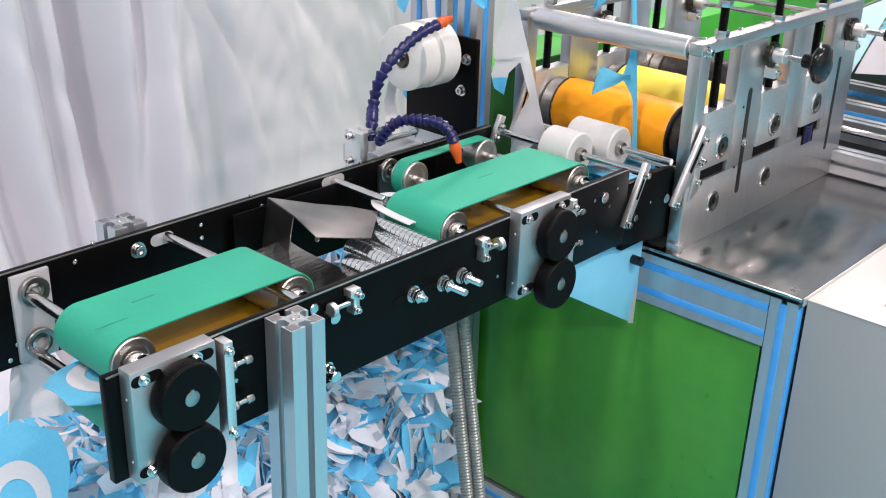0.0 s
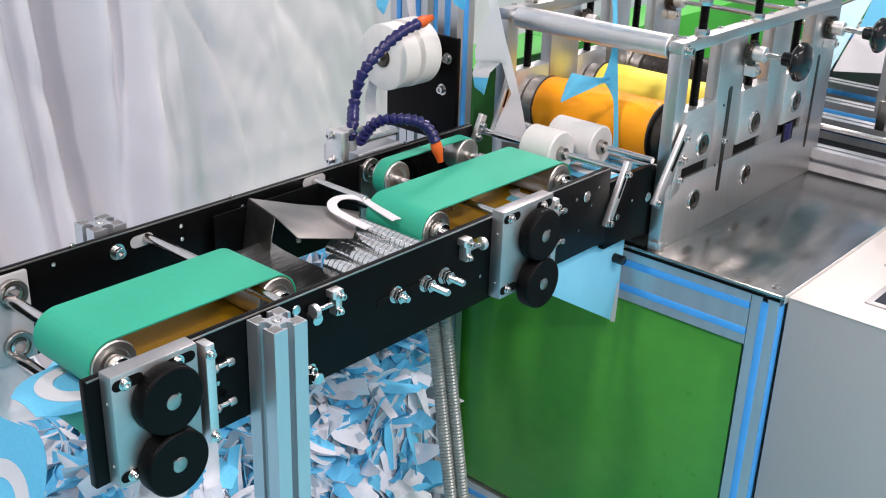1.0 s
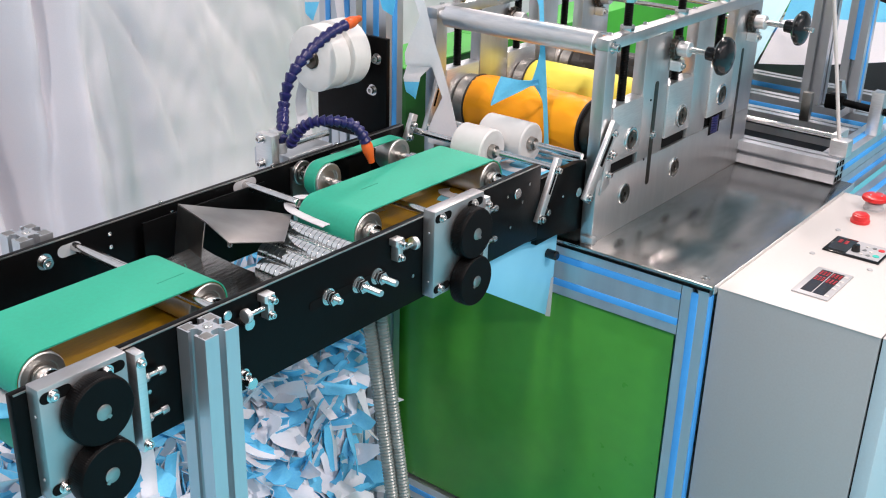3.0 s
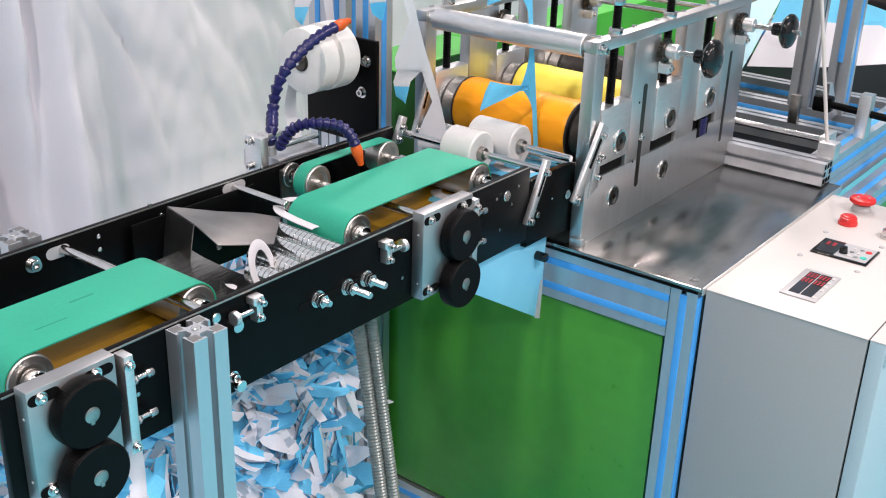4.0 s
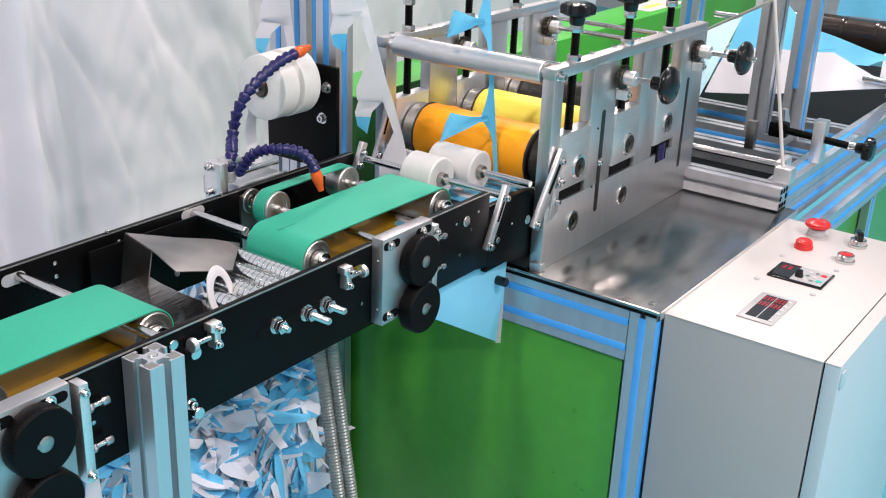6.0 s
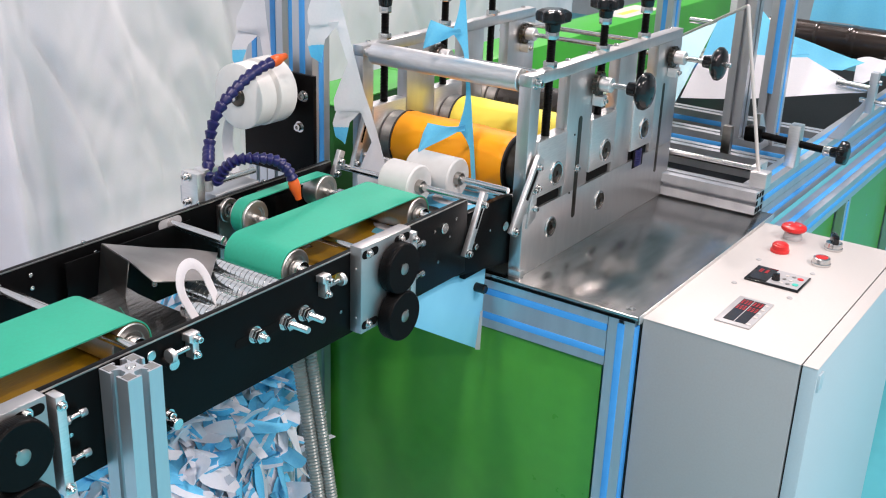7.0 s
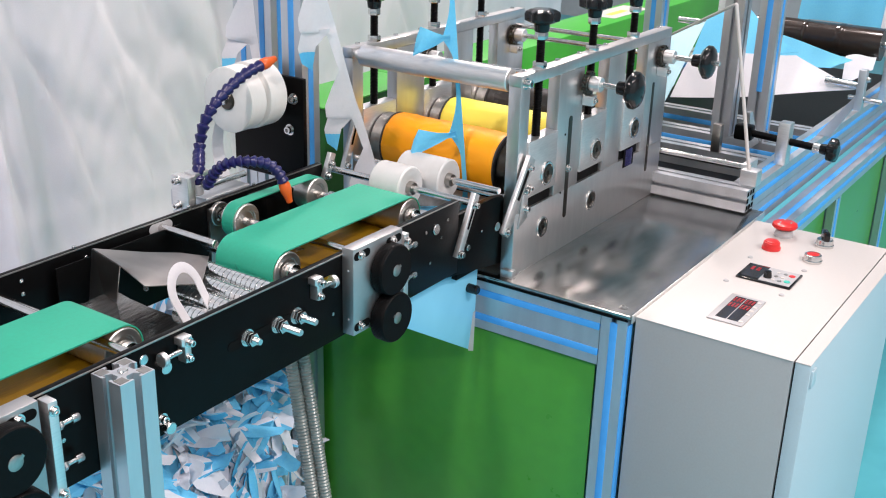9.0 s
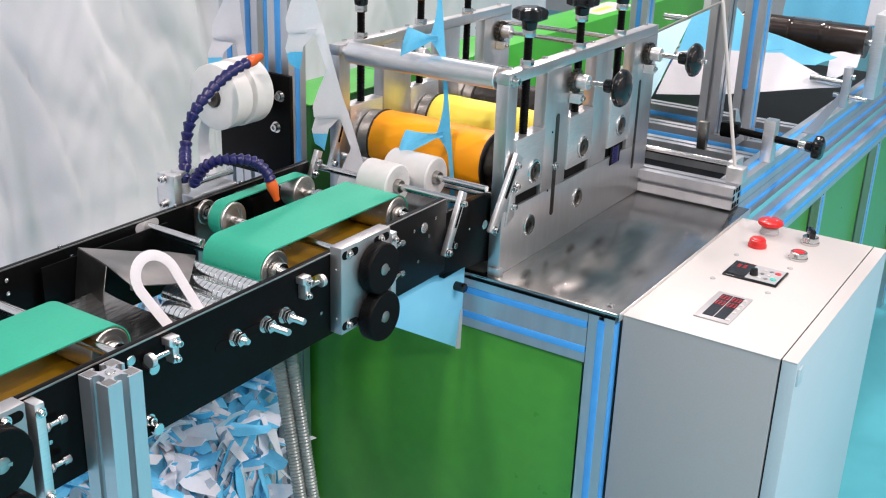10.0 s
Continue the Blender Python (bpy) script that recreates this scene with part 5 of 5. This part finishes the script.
lean = thing("support_rod", "thin white support rods bracing the fabric former", "rod", (1.44, -0.18, 0.757))
part("rod", rod((1.442, -0.180, 0.757), (1.450, -0.112, 1.066), 0.0032), M_CREAM, lean)
part("rod", rod((1.450, -0.112, 1.066), (1.796, 0.151, 0.929), 0.0028), M_CREAM, lean)
part("foot_clamp", box(1.428, 1.456, -0.195, -0.165, 0.757, 0.785, 0.0015), M_ALU, lean)


def fabric_web():
    """White and blue fabric folded over a former on its way from the roll."""
    ob = thing("fabric_web", "white and sky-blue nonwoven fabric web folded over a former", "fabric web", (1.9, 0.0, 0.8))

    def quad(a, b, c, d, n=10):
        a, b, c, d = (Vector(v) for v in (a, b, c, d))
        rows = []
        for i in range(n + 1):
            l, r = a.lerp(d, i / n), b.lerp(c, i / n)
            rows.append([l.lerp(r, j / n) + Vector((0, 0, 0.004 * math.sin(5 * j / n + 3 * i / n))) for j in range(n + 1)])
        return sheet(rows, 0.0008)

    part("pale_fold", quad((1.9072, 0.1982, 0.9059), (1.9545, 0.1275, 0.9483), (1.8168, 0.1329, 0.8173), (1.7693, 0.1395, 0.7824)), M_FOLD, ob, "pale cyan turned-over fold", smooth=80)
    part("blue_side", quad((1.9566, 0.1271, 0.9474), (1.9980, 0.0672, 0.9905), (1.8972, 0.0309, 0.8886), (1.8873, 0.1253, 0.8791)), M_BLUEF, ob, smooth=80)
    part("blue_back", quad((1.9974, 0.0626, 0.9867), (1.9506, -0.0215, 0.9383), (1.9191, -0.0965, 0.9069), (1.9011, 0.0301, 0.8895)), M_BLUEF, ob, smooth=80)
    part("white_side", quad((1.8862, 0.1257, 0.8799), (1.9150, -0.0940, 0.9078), (1.8639, -0.2356, 0.8571), (1.7980, 0.1300, 0.8000)), M_WHITE, ob, smooth=80)
    part("blue_run", quad((2.1725, 0.0864, 0.9057), (2.1296, -0.1595, 0.8736), (2.0972, -0.1226, 0.8475), (2.0850, 0.0341, 0.8408)), M_BLUEF, ob, smooth=80)
    part("white_run", quad((2.1738, -0.1324, 0.8682), (2.1824, -0.1978, 0.8765), (2.1504, -0.2012, 0.8461), (2.1198, -0.1453, 0.8178)), M_WHITE, ob, smooth=80)
    part("rising_run", quad((2.42, 0.06, 0.90), (2.42, -0.20, 0.90), (2.55, -0.20, 1.35), (2.55, 0.06, 1.35)), M_BLUEF, ob, smooth=80)
    part("rising_edge", quad((2.418, -0.145, 0.90), (2.418, -0.24, 0.90), (2.546, -0.24, 1.35), (2.546, -0.145, 1.35)), M_WHITE, ob, smooth=80)


fabric_web()
fr = thing("film_roll", "glossy black film roll on a steel shaft", "film roll", (2.3, -0.05, 0.882))
rows_f = [(h, 0.0375 + 0.0004 * math.sin(30 * h) + (0.0012 if 0.12 < h < 0.125 or 0.20 < h < 0.212 else 0)) for h in np.linspace(0, 0.303, 90)]
part("roll", lathe((2.3, 0.12, 0.882), (0, -1, 0), [(0, 0)] + rows_f + [(0.303, 0)], 36), M_FILM, fr)
part("shaft", rod((2.3, 0.33, 0.882), (2.3, -0.26, 0.882), 0.008), M_STEEL, fr)
for y in (0.20, -0.214):
    part("bearing_stand", box(2.26, 2.34, y - 0.014, y + 0.014, 0.757, 0.955, 0.002), M_ALU, fr)
tb = thing("guide_tube", "polished guide tube in a clamp beside the web", "guide tube", (1.84, -0.2, 0.85))
part("tube", rod((1.862, -0.175, 0.8735), (1.862, -0.240, 0.8700), 0.0075), M_STEEL, tb)
part("tube", rod((1.862, -0.225, 0.8460), (1.862, -0.292, 0.8430), 0.0050), M_STEEL, tb)
part("clamp", box(1.853, 1.871, -0.256, -0.240, 0.822, 0.905, 0.002), M_PROF, tb)
part("clamp_arm", prism([(-0.2398, 0.850), (-0.2398, 0.826), (-0.204, 0.7578), (-0.176, 0.7578)], "x", 1.857, 1.867), M_PROF, tb)
for z in (0.845, 0.885):
    cap_screw(tb, (1.862, -0.256, z), (0, -1, 0), 0.005, 0.007)

# ---- waste strips that run upward from the press ----


def strip_axes(direction, side):
    d = Vector(direction).normalized()
    q = Vector(side)
    q = (q - d * q.dot(d)).normalized()
    return d, q, d.cross(q).normalized()


def climb(ob, base, d):
    """Keys a strip that climbs one stroke a period."""
    MOVES.append((ob, [(i / 30, Matrix.Translation(base + d * SPEED * T * ((i / 30 / T) % 1.0))) for i in range(301)]))


def along(table, g):
    """Value at g in a row of (place, value) steps."""
    for (a, u), (b, v) in zip(table, table[1:]):
        if g <= b:
            return u + (v - u) * (g - a) / (b - a)
    return table[-1][1]


FLAG = ((0.010, -0.004, 0.005), (0.022, -0.005, 0.004), (0.036, -0.012, 0.006), (0.052, -0.018, 0.010), (0.064, -0.022, 0.013), (0.072, -0.025, -0.002), (0.080, -0.028, -0.024))


def blue_strip(base, direction, side, shift, length, label):
    """A narrow ribbon that widens at every stroke, where a fish-tail flag hangs on it."""
    step = SPEED * T
    base = Vector(base)
    d, q, nrm = strip_axes(direction, side)
    ob = thing("blue_waste_strip", label, "fabric strip", tuple(base))
    rows = []
    for i in range(int(length / 0.004) + 1):
        h = -0.17 + i * 0.004
        g = ((h - shift) / step + 0.5) % 1.0 - 0.5
        w = 0.0045 + 0.016 * max(0.0, 1 - (g / 0.42 if g > 0 else -g / 0.26)) ** 1.7
        c = base + d * h + nrm * 0.003 * math.sin(h * 31)
        rows.append([c - q * 0.002, c + q * w / 2 + nrm * 0.001 * math.sin(h * 60), c + q * w])
    part("ribbon", sheet(rows, 0.0006), M_BLUEF, ob, smooth=80)
    h, k = shift - 2 * step, 0
    while h < length - 0.22:
        if h > -0.13:
            rnd = random.Random(k * 7 + 3)
            sag, turn, ln = rnd.uniform(-0.25, 0.30), rnd.uniform(-0.7, 0.7), rnd.uniform(0.80, 1.08)
            g = []
            for u, lo, hi in FLAG:
                c = base + d * (h + sag * u) + (q * math.cos(turn) + nrm * math.sin(turn)) * u * ln
                g.append([c + d * (lo + (hi - lo) * j / 4) + nrm * 0.005 * math.sin(60 * u + j + k) for j in range(5)])
            part("flag", sheet(g, 0.0006), M_BLUEF, ob, smooth=80)
        h += step
        k += 1
    climb(ob, base, d)


RIBBON = ((0.0, 0.012), (0.34, 0.014), (0.42, 0.050), (0.55, 0.047), (0.75, 0.030), (0.95, 0.011), (1.0, 0.012))


def white_strip(base, direction, side, shift, length, size, label):
    """A white ribbon with one blue-tipped leaf hanging on it at every stroke."""
    step = SPEED * T
    base = Vector(base)
    d, q, nrm = strip_axes(direction, side)
    ob = thing("white_waste_strip", label, "fabric strip", tuple(base))
    rows = []
    for i in range(int(length / 0.004) + 1):
        h = -0.17 + i * 0.004
        w = size * along(RIBBON, ((h - shift) / step) % 1.0)
        c = base + d * h + nrm * 0.004 * math.sin(h * 27)
        rows.append([c - q * 0.004 + (q * w) * j / 4 + nrm * 0.10 * w * math.sin(math.pi * j / 4 + h * 40) for j in range(5)])
    part("ribbon", sheet(rows, 0.0006), M_WHITE, ob, smooth=80)
    h, k = shift - 2 * step, 0
    while h < length - 0.26:
        if h > -0.16:
            rnd = random.Random(k * 5 + 1)
            lift, out = rnd.uniform(-0.010, 0.012), rnd.uniform(-0.012, 0.012)
            for nm, a, b, mat, tag in (("leaf_tip", 0.0, 0.20, M_BLUEF, "sky-blue tip"), ("leaf", 0.195, 0.415, M_WHITE, "")):
                g = []
                for i in range(9):
                    f = a + (b - a) * i / 8
                    fade = (0.41 - f) / 0.41
                    lo = along(((0.0, 0.050), (0.25, 0.034), (0.38, 0.010), (0.45, 0.004)), f) * size
                    hi = along(((0.0, 0.053), (0.08, 0.062), (0.25, 0.060), (0.42, 0.047)), f) * size
                    c = base + d * (h + f * step) + nrm * (out * fade + 0.004 * math.sin(h * 27)) + q * lift * fade - q * 0.004
                    g.append([c + q * (lo + (hi - lo) * j / 4) + nrm * 0.004 * math.sin(2.2 * j / 4 + k) for j in range(5)])
                part(nm, sheet(g, 0.0006), mat, ob, tag, smooth=80)
        h += step
        k += 1
    climb(ob, base, d)


blue_strip((0.926, 0.090, 0.815), (0.0, 0.03, 0.25), (-0.5, 0.85, 0.0), -0.010, 1.25, "narrow sky-blue fabric waste strip with fish-tail flags")
white_strip((0.845, 0.205, 0.855), (-0.105, 0.0, 0.25), (-0.6, 0.8, 0.0), -0.062, 1.25, 1.0, "white fabric waste strip with blue-tipped leaves climbing from the press")
white_strip((0.845, 0.425, 0.90), (0.0, 0.03, 0.25), (-0.6, 0.8, 0.0), -0.040, 0.95, 1.0, "white fabric waste strip with blue-tipped leaves near the spools")

# ---- masks that leave the belts, and the white bands that loop over the rollers ----


def mask_meshes():
    bm = bmesh.new()
    g = []
    for i in range(13):
        u = -1 + 2 * i / 12
        half = 0.046 * (1 - 0.10 * u * u) * math.sqrt(max(0.06, 1 - 0.72 * abs(u) ** 3.2))
        g.append([(0.068 * u, half * (-1 + 2 * j / 8), 0.004 * math.sin(1.5 * u + 0.4) - 0.004 * (j / 4 - 1) ** 2) for j in range(9)])
    sheet(g, 0.0008, bm)
    blue = finish("fabric_body", bm, M_BLUEF)
    ring = bmesh.new()
    g = []
    for k in range(41):
        a = 2 * math.pi * k / 40
        row = []
        for r in (0.54, 0.72, 0.90):
            u, v = 0.14 + 0.70 * r * math.cos(a), 0.84 * r * math.sin(a)
            row.append((0.068 * u, 0.046 * v, 0.0012 + 0.004 * math.sin(1.5 * u + 0.4) - 0.004 * v * v))
        g.append(row)
    sheet(g, 0.0010, ring)
    return blue, finish("white_ring", ring, M_WHITE)


MASK_BLUE, MASK_RING = mask_meshes()
PILE_TOP = []


def mask_pose(tau, k):
    """Pose of a mask tau seconds after its middle leaves the belt's end."""
    rnd = random.Random(k)
    if tau <= 0:
        x = 0.024 - SPEED * tau
        return pose(min(x, 0.98), 0.099, 0.8095 if x < 0.80 else 0.8155, 0, 0, 180)
    x = 0.022 - 0.25 * tau
    z = 0.8095 - 0.5 * 3.4 * tau * tau
    y = 0.099 + 0.12 * tau
    tilt = min(70, 330 * tau)
    return pose(x, y, max(z, 0.24), rnd.uniform(-8, 8) * tau * 4 - 10 * min(1, tau * 6), tilt, 180 + rnd.uniform(-12, 12) * tau * 2 + 40 * tau)


def masks():
    n = 36
    for k in range(-2, n - 4):
        t0 = (k + 0.25) * T            # its middle leaves the belts then
        ob = thing("mask", "sky-blue nonwoven mask blank with a white oval ring", "mask", (0, 0, 0), group="masks on the conveyor")
        for nm, me in (("fabric_body", MASK_BLUE), ("white_ring", MASK_RING)):
            c = new(nm, me)
            c.parent = ob
        rows = []
        start = t0 - 2.28
        times = sorted({0.0, 10.0, *[round(q * 30) / 30 for q in (start, t0, *(t0 + 0.034 * i for i in range(0, 17)))]})
        for t in times:
            if 0 <= t <= 10:
                rows.append((t, mask_pose(min(max(t - t0, -2.28), 0.54), k)))
        MOVES.append((ob, rows))


masks()


def band_mesh():
    """A flat U-shaped band with a round bend towards -x."""
    bm = bmesh.new()
    line = [(0.004 - 0.056 * i / 8, 0.021 + 0.004 * i / 8) for i in range(8)]
    line += [(-0.052 - 0.027 * math.sin(a), 0.025 * math.cos(a)) for a in np.linspace(0, math.pi, 17)]
    line += [(-0.052 + 0.056 * i / 8, -0.025 + 0.004 * i / 8) for i in range(1, 9)]
    g = []
    for i, (u, v) in enumerate(line):
        p, n = line[max(0, i - 1)], line[min(len(line) - 1, i + 1)]
        t = Vector((n[0] - p[0], n[1] - p[1], 0)).normalized()
        out = Vector((-t.y, t.x, 0))
        rise = 0.006 * max(0.0, -u / 0.079) ** 2
        g.append([Vector((u, v, rise)) + out * w + Vector((0, 0, 0.0012 * (1 - abs(w) / 0.006))) for w in (-0.0060, -0.002, 0.002, 0.0060)])
    sheet(g, 0.0014, bm)
    return finish("fabric_band", bm, M_WHITE)


BAND = band_mesh()


def bands():
    stages = ((-0.20, pose(0.530, 0.100, 0.842, 0, 0, -96)), (-0.10, pose(0.478, 0.100, 0.850, 0, 0, -96)), (0.08, pose(0.418, 0.102, 0.858, 0, 2, -96)),
              (0.20, pose(0.400, 0.103, 0.859, 0, 2, -96)), (0.40, pose(0.384, 0.104, 0.860, 0, 3, -96)), (0.48, pose(0.378, 0.102, 0.860, 3, 8, -96)),
              (0.60, pose(0.362, 0.085, 0.846, 18, 38, -84)), (0.70, pose(0.355, 0.072, 0.828, 22, 52, -72)), (0.79, pose(0.368, 0.069, 0.809, 14, 62, -60)),
              (0.87, pose(0.368, 0.068, 0.788, 8, 66, -56)), (0.96, pose(0.355, 0.078, 0.766, 0, 8, -75)))
    for k in range(0, 31):
        ob = solo_mesh("fabric_band", BAND, "narrow looped band of white nonwoven fabric", "fabric band", "white bands at the rollers")
        keys = [((k + p) * T, m) for p, m in stages]
        before = [m for t, m in keys if t <= 0]
        rows = [(0.0, before[-1] if before else stages[0][1])] + [(t, m) for t, m in keys if 0.02 < t <= 10.0]
        if rows[-1][0] < 9.99:
            rows.append((10.0, rows[-1][1]))
        MOVES.append((ob, rows))


def solo_mesh(name, me, label, category, group=""):
    ob = new(name, me)
    ORIGIN[ob.name] = Vector((0, 0, 0))
    return tagged(ob, label, category, group)


bands()

# ---- the heap of cut-offs under the conveyor ----


def heap_height(x, y):
    h = 0.60 * math.exp(-(((x - 0.64) / 0.30) ** 2 + ((y - 0.44) / 0.24) ** 2) ** 1.5)
    h += 0.30 * math.exp(-(((x - 0.28) / 0.42) ** 2 + ((y - 0.62) / 0.32) ** 2) ** 1.2)
    h += 0.16 * math.exp(-(((x + 0.25) / 0.4) ** 2 + ((y - 0.55) / 0.5) ** 2))
    h += 0.44 * math.exp(-(((x - 0.20) / 0.22) ** 2 + ((y - 0.27) / 0.19) ** 2))
    h *= min(1.0, max(0.0, (y + 0.715 - 0.865 * (x + 0.4)) / 0.05))
    return min(0.56, h) * (1 + 0.10 * noise.noise(Vector((x * 6, y * 6, 2.2))))


def scrap_points(rnd):
    """One curled strip or torn flap, near its own origin."""
    flap = rnd.random() < 0.45
    ln = rnd.uniform(0.055, 0.100) if flap else rnd.uniform(0.07, 0.14)
    wd = rnd.uniform(0.030, 0.055) if flap else rnd.uniform(0.012, 0.028)
    curl, twist, bend = rnd.uniform(-1.0, 1.6), rnd.uniform(-0.9, 0.9), rnd.uniform(-0.7, 0.7)
    n, m = 8, 3
    p, a, b = Vector((-ln / 2, 0, 0)), rnd.uniform(-0.4, 0.4), 0.0
    g = []
    taper0, taper1 = rnd.uniform(0.05, 1), rnd.uniform(0.3, 1)
    for i in range(n + 1):
        f = i / n
        d = Vector((math.cos(b) * math.cos(a), math.sin(b) * math.cos(a), math.sin(a)))
        s = Vector((-math.sin(b), math.cos(b), 0)) * math.cos(twist * f) + Vector((0, 0, 1)) * math.sin(twist * f)
        w = wd * (taper0 + (1 - taper0) * min(1, f * 2)) * (taper1 + (1 - taper1) * min(1, (1 - f) * 2.5))
        g.append([p + s * w * (j / m - 0.5) + Vector((0, 0, 0.12 * w * math.sin(math.pi * j / m) + 0.002 * math.sin(7 * f + 2.1 * j + twist * 9))) for j in range(m + 1)])
        p = p + d * ln / n
        a += curl / n
        b += bend / n
    return g


def lying(x, y, z, rnd):
    """Pose of a scrap that lies on the slope of the heap, its length mostly downhill."""
    e = 0.012
    gx = (heap_height(x + e, y) - heap_height(x - e, y)) / (2 * e)
    gy = (heap_height(x, y + e) - heap_height(x, y - e)) / (2 * e)
    n = Vector((-gx, -gy, 0.8)).normalized()
    down = Vector((gx, gy, 0.0))
    down = down if down.length > 0.05 else Vector((1, 0, 0))
    across = n.cross(down).normalized()
    m = Matrix((across.cross(n), across, n)).transposed().to_4x4()
    yaw = rnd.gauss(0, 38) + (180 if rnd.random() < 0.5 else 0)
    return Matrix.Translation((x, y, z)) @ m @ pose(0, 0, 0, rnd.uniform(-32, 32), rnd.uniform(-38, 20), yaw)


def two_tone(me, other, s):
    """Gives one long edge of each scrap the other fabric's colour."""
    me.materials.append(other)
    for f in me.polygons:
        piece, q = divmod(f.index, 70)
        if q < 48 and (q % 6) // 2 == 0 and (piece * 7 + s) % 4 == 1:
            f.material_index = 1


def heap():
    ob = thing("scrap_heap", "heap of curled sky-blue and white fabric cut-offs on the floor", "fabric scraps", (0.5, 0.55, 0.0), kind="stuff")
    rnd = random.Random(11)
    for nm, mat, seed in (("white_scraps", M_SCRAPW, 1), ("blue_scraps", M_SCRAPB, 2)):
        bm = bmesh.new()
        for i in range(2750):
            x, y = (rnd.uniform(0.10, 0.90), rnd.uniform(0.08, 0.62)) if i % 3 else (rnd.uniform(-0.35, 1.0), rnd.uniform(0.02, 1.12))
            h = heap_height(x, y)
            if (x > 0.79 and y < 0.44) or h < (0.16 if x > 0.5 else 0.03) or ((x - 0.145) ** 2 + (y - 0.579) ** 2 < 0.016):
                continue
            z = h - rnd.random() ** 1.6 * 0.035
            m = lying(x, y, max(0.01, z), rnd)
            sheet([[m @ Vector(p) for p in r] for r in scrap_points(rnd)], 0.0008, bm)
        bmesh.ops.recalc_face_normals(bm, faces=bm.faces)
        two_tone(part(nm, bm, mat, ob, smooth=80).data, M_SCRAPB if mat is M_SCRAPW else M_SCRAPW, 1)
    base = []
    for i in range(50):
        base.append([(-0.45 + 1.4 * i / 49, 0.0 + 1.2 * j / 41, max(-0.02, heap_height(-0.45 + 1.4 * i / 49, 1.2 * j / 41) - 0.035)) for j in range(42)])
    part("packed_scraps", sheet(base, 0.004), M_SCRAPW, ob, smooth=80)
    shapes = []
    for s in range(14):
        for mat in (M_SCRAPW, M_SCRAPB):
            bm = bmesh.new()
            sheet(scrap_points(random.Random(100 + s)), 0.0008, bm)
            bmesh.ops.recalc_face_normals(bm, faces=bm.faces)
            me = finish("scrap", bm, mat, smooth=80)
            two_tone(me, M_SCRAPB if mat is M_SCRAPW else M_SCRAPW, s)
            shapes.append(me)
    count = 0
    while count < 280:
        x, y = rnd.uniform(0.15, 0.98), rnd.uniform(0.10, 0.95)
        h = heap_height(x, y)
        if h < (0.24 if x > 0.5 else 0.10) or (x > 0.765 and y < 0.46) or ((x - 0.145) ** 2 + (y - 0.579) ** 2 < 0.020):
            continue
        c = new("scrap", rnd.choice(shapes))
        c.parent = ob
        c.matrix_basis = Matrix.Translation((-0.5, -0.55, 0)) @ lying(x, y, h + rnd.uniform(-0.004, 0.012), rnd)
        count += 1
    # larger offcut sheets lying on the floor side of the heap
    for k, (x, y, z, w, l, rx, ry, rz, mat) in enumerate(((0.10, 0.60, 0.25, 0.16, 0.22, 25, 10, 30, M_SCRAPB), (0.02, 0.52, 0.24, 0.05, 0.22, 20, 5, 55, M_SCRAPW), (0.22, 0.80, 0.28, 0.18, 0.24, 15, -8, 10, M_SCRAPB),
                                                          (0.16, 0.50, 0.30, 0.14, 0.18, 35, 0, 60, M_SCRAPB), (0.30, 0.62, 0.31, 0.06, 0.2, 20, 10, 100, M_SCRAPW), (0.34, 0.98, 0.30, 0.30, 0.26, 62, 0, 25, M_SCRAPW), (0.44, 0.86, 0.27, 0.2, 0.3, 25, 5, 40, M_SCRAPB))):
        m = pose(x, y, z, rx, ry, rz)
        g = [[m @ Vector((l * (i / 8 - 0.5), w * (j / 6 - 0.5), 0.012 * math.sin(5 * i / 8 + k) + 0.01 * math.cos(4 * j / 6))) for j in range(7)] for i in range(9)]
        part("offcut", sheet(g, 0.0008), mat, ob, smooth=80)

    part("wide_offcut", draped(((0.2285, 0.6560, 0.3666), (0.1701, 0.3120, 0.5872), (0.1348, 0.2640, 0.5348), (0.1095, 0.4320, 0.4527)), 0.8), M_SCRAPB, ob, "wide sky-blue fabric offcut", smooth=80)


def draped(corners, seed):
    """A limp four-cornered piece of cloth with soft folds."""
    a, b, c, e = (Vector(v) for v in corners)
    g = []
    for i in range(15):
        l, r = a.lerp(e, i / 14), b.lerp(c, i / 14)
        g.append([l.lerp(r, j / 14) + Vector((0.2, -1, 0.3)) * (0.009 * math.sin(9 * j / 14 + 2.0 * i / 14) * i / 14 + 0.006 * noise.noise(Vector((j * 0.4, i * 0.26, seed)))) for j in range(15)])
    return sheet(g, 0.0008)


heap()
solo("hanging_offcut", draped(((0.0311, 0.2680, 0.7671), (0.0783, 0.2660, 0.7523), (0.0849, 0.2450, 0.6872), (-0.0039, 0.2350, 0.7158)), 4.1), M_WHITE, "limp white fabric offcut hanging under the far rail", "fabric offcut", at=(0.0311, 0.2680, 0.7671), smooth=80)


def rubbish_bag():
    bm = bmesh.new()
    bmesh.ops.create_icosphere(bm, subdivisions=5, radius=1)
    for v in bm.verts:
        d = v.co.normalized()
        k = 1 + 0.22 * noise.noise(d * 2.1) + 0.10 * abs(noise.noise(d * 6)) + 0.05 * noise.noise(d * 14)
        v.co = Vector((0.145 + 0.11 * d.x * k, 0.579 + 0.12 * d.y * k, max(0.0, 0.21 + 0.21 * d.z * k)))
    solo("rubbish_bag", bm, M_BAG, "crumpled glossy black plastic rubbish bag", "plastic bag", at=(0.145, 0.579, 0))


rubbish_bag()


def motions():
    for ob, rows in MOVES:
        walk(ob, rows)


motions()
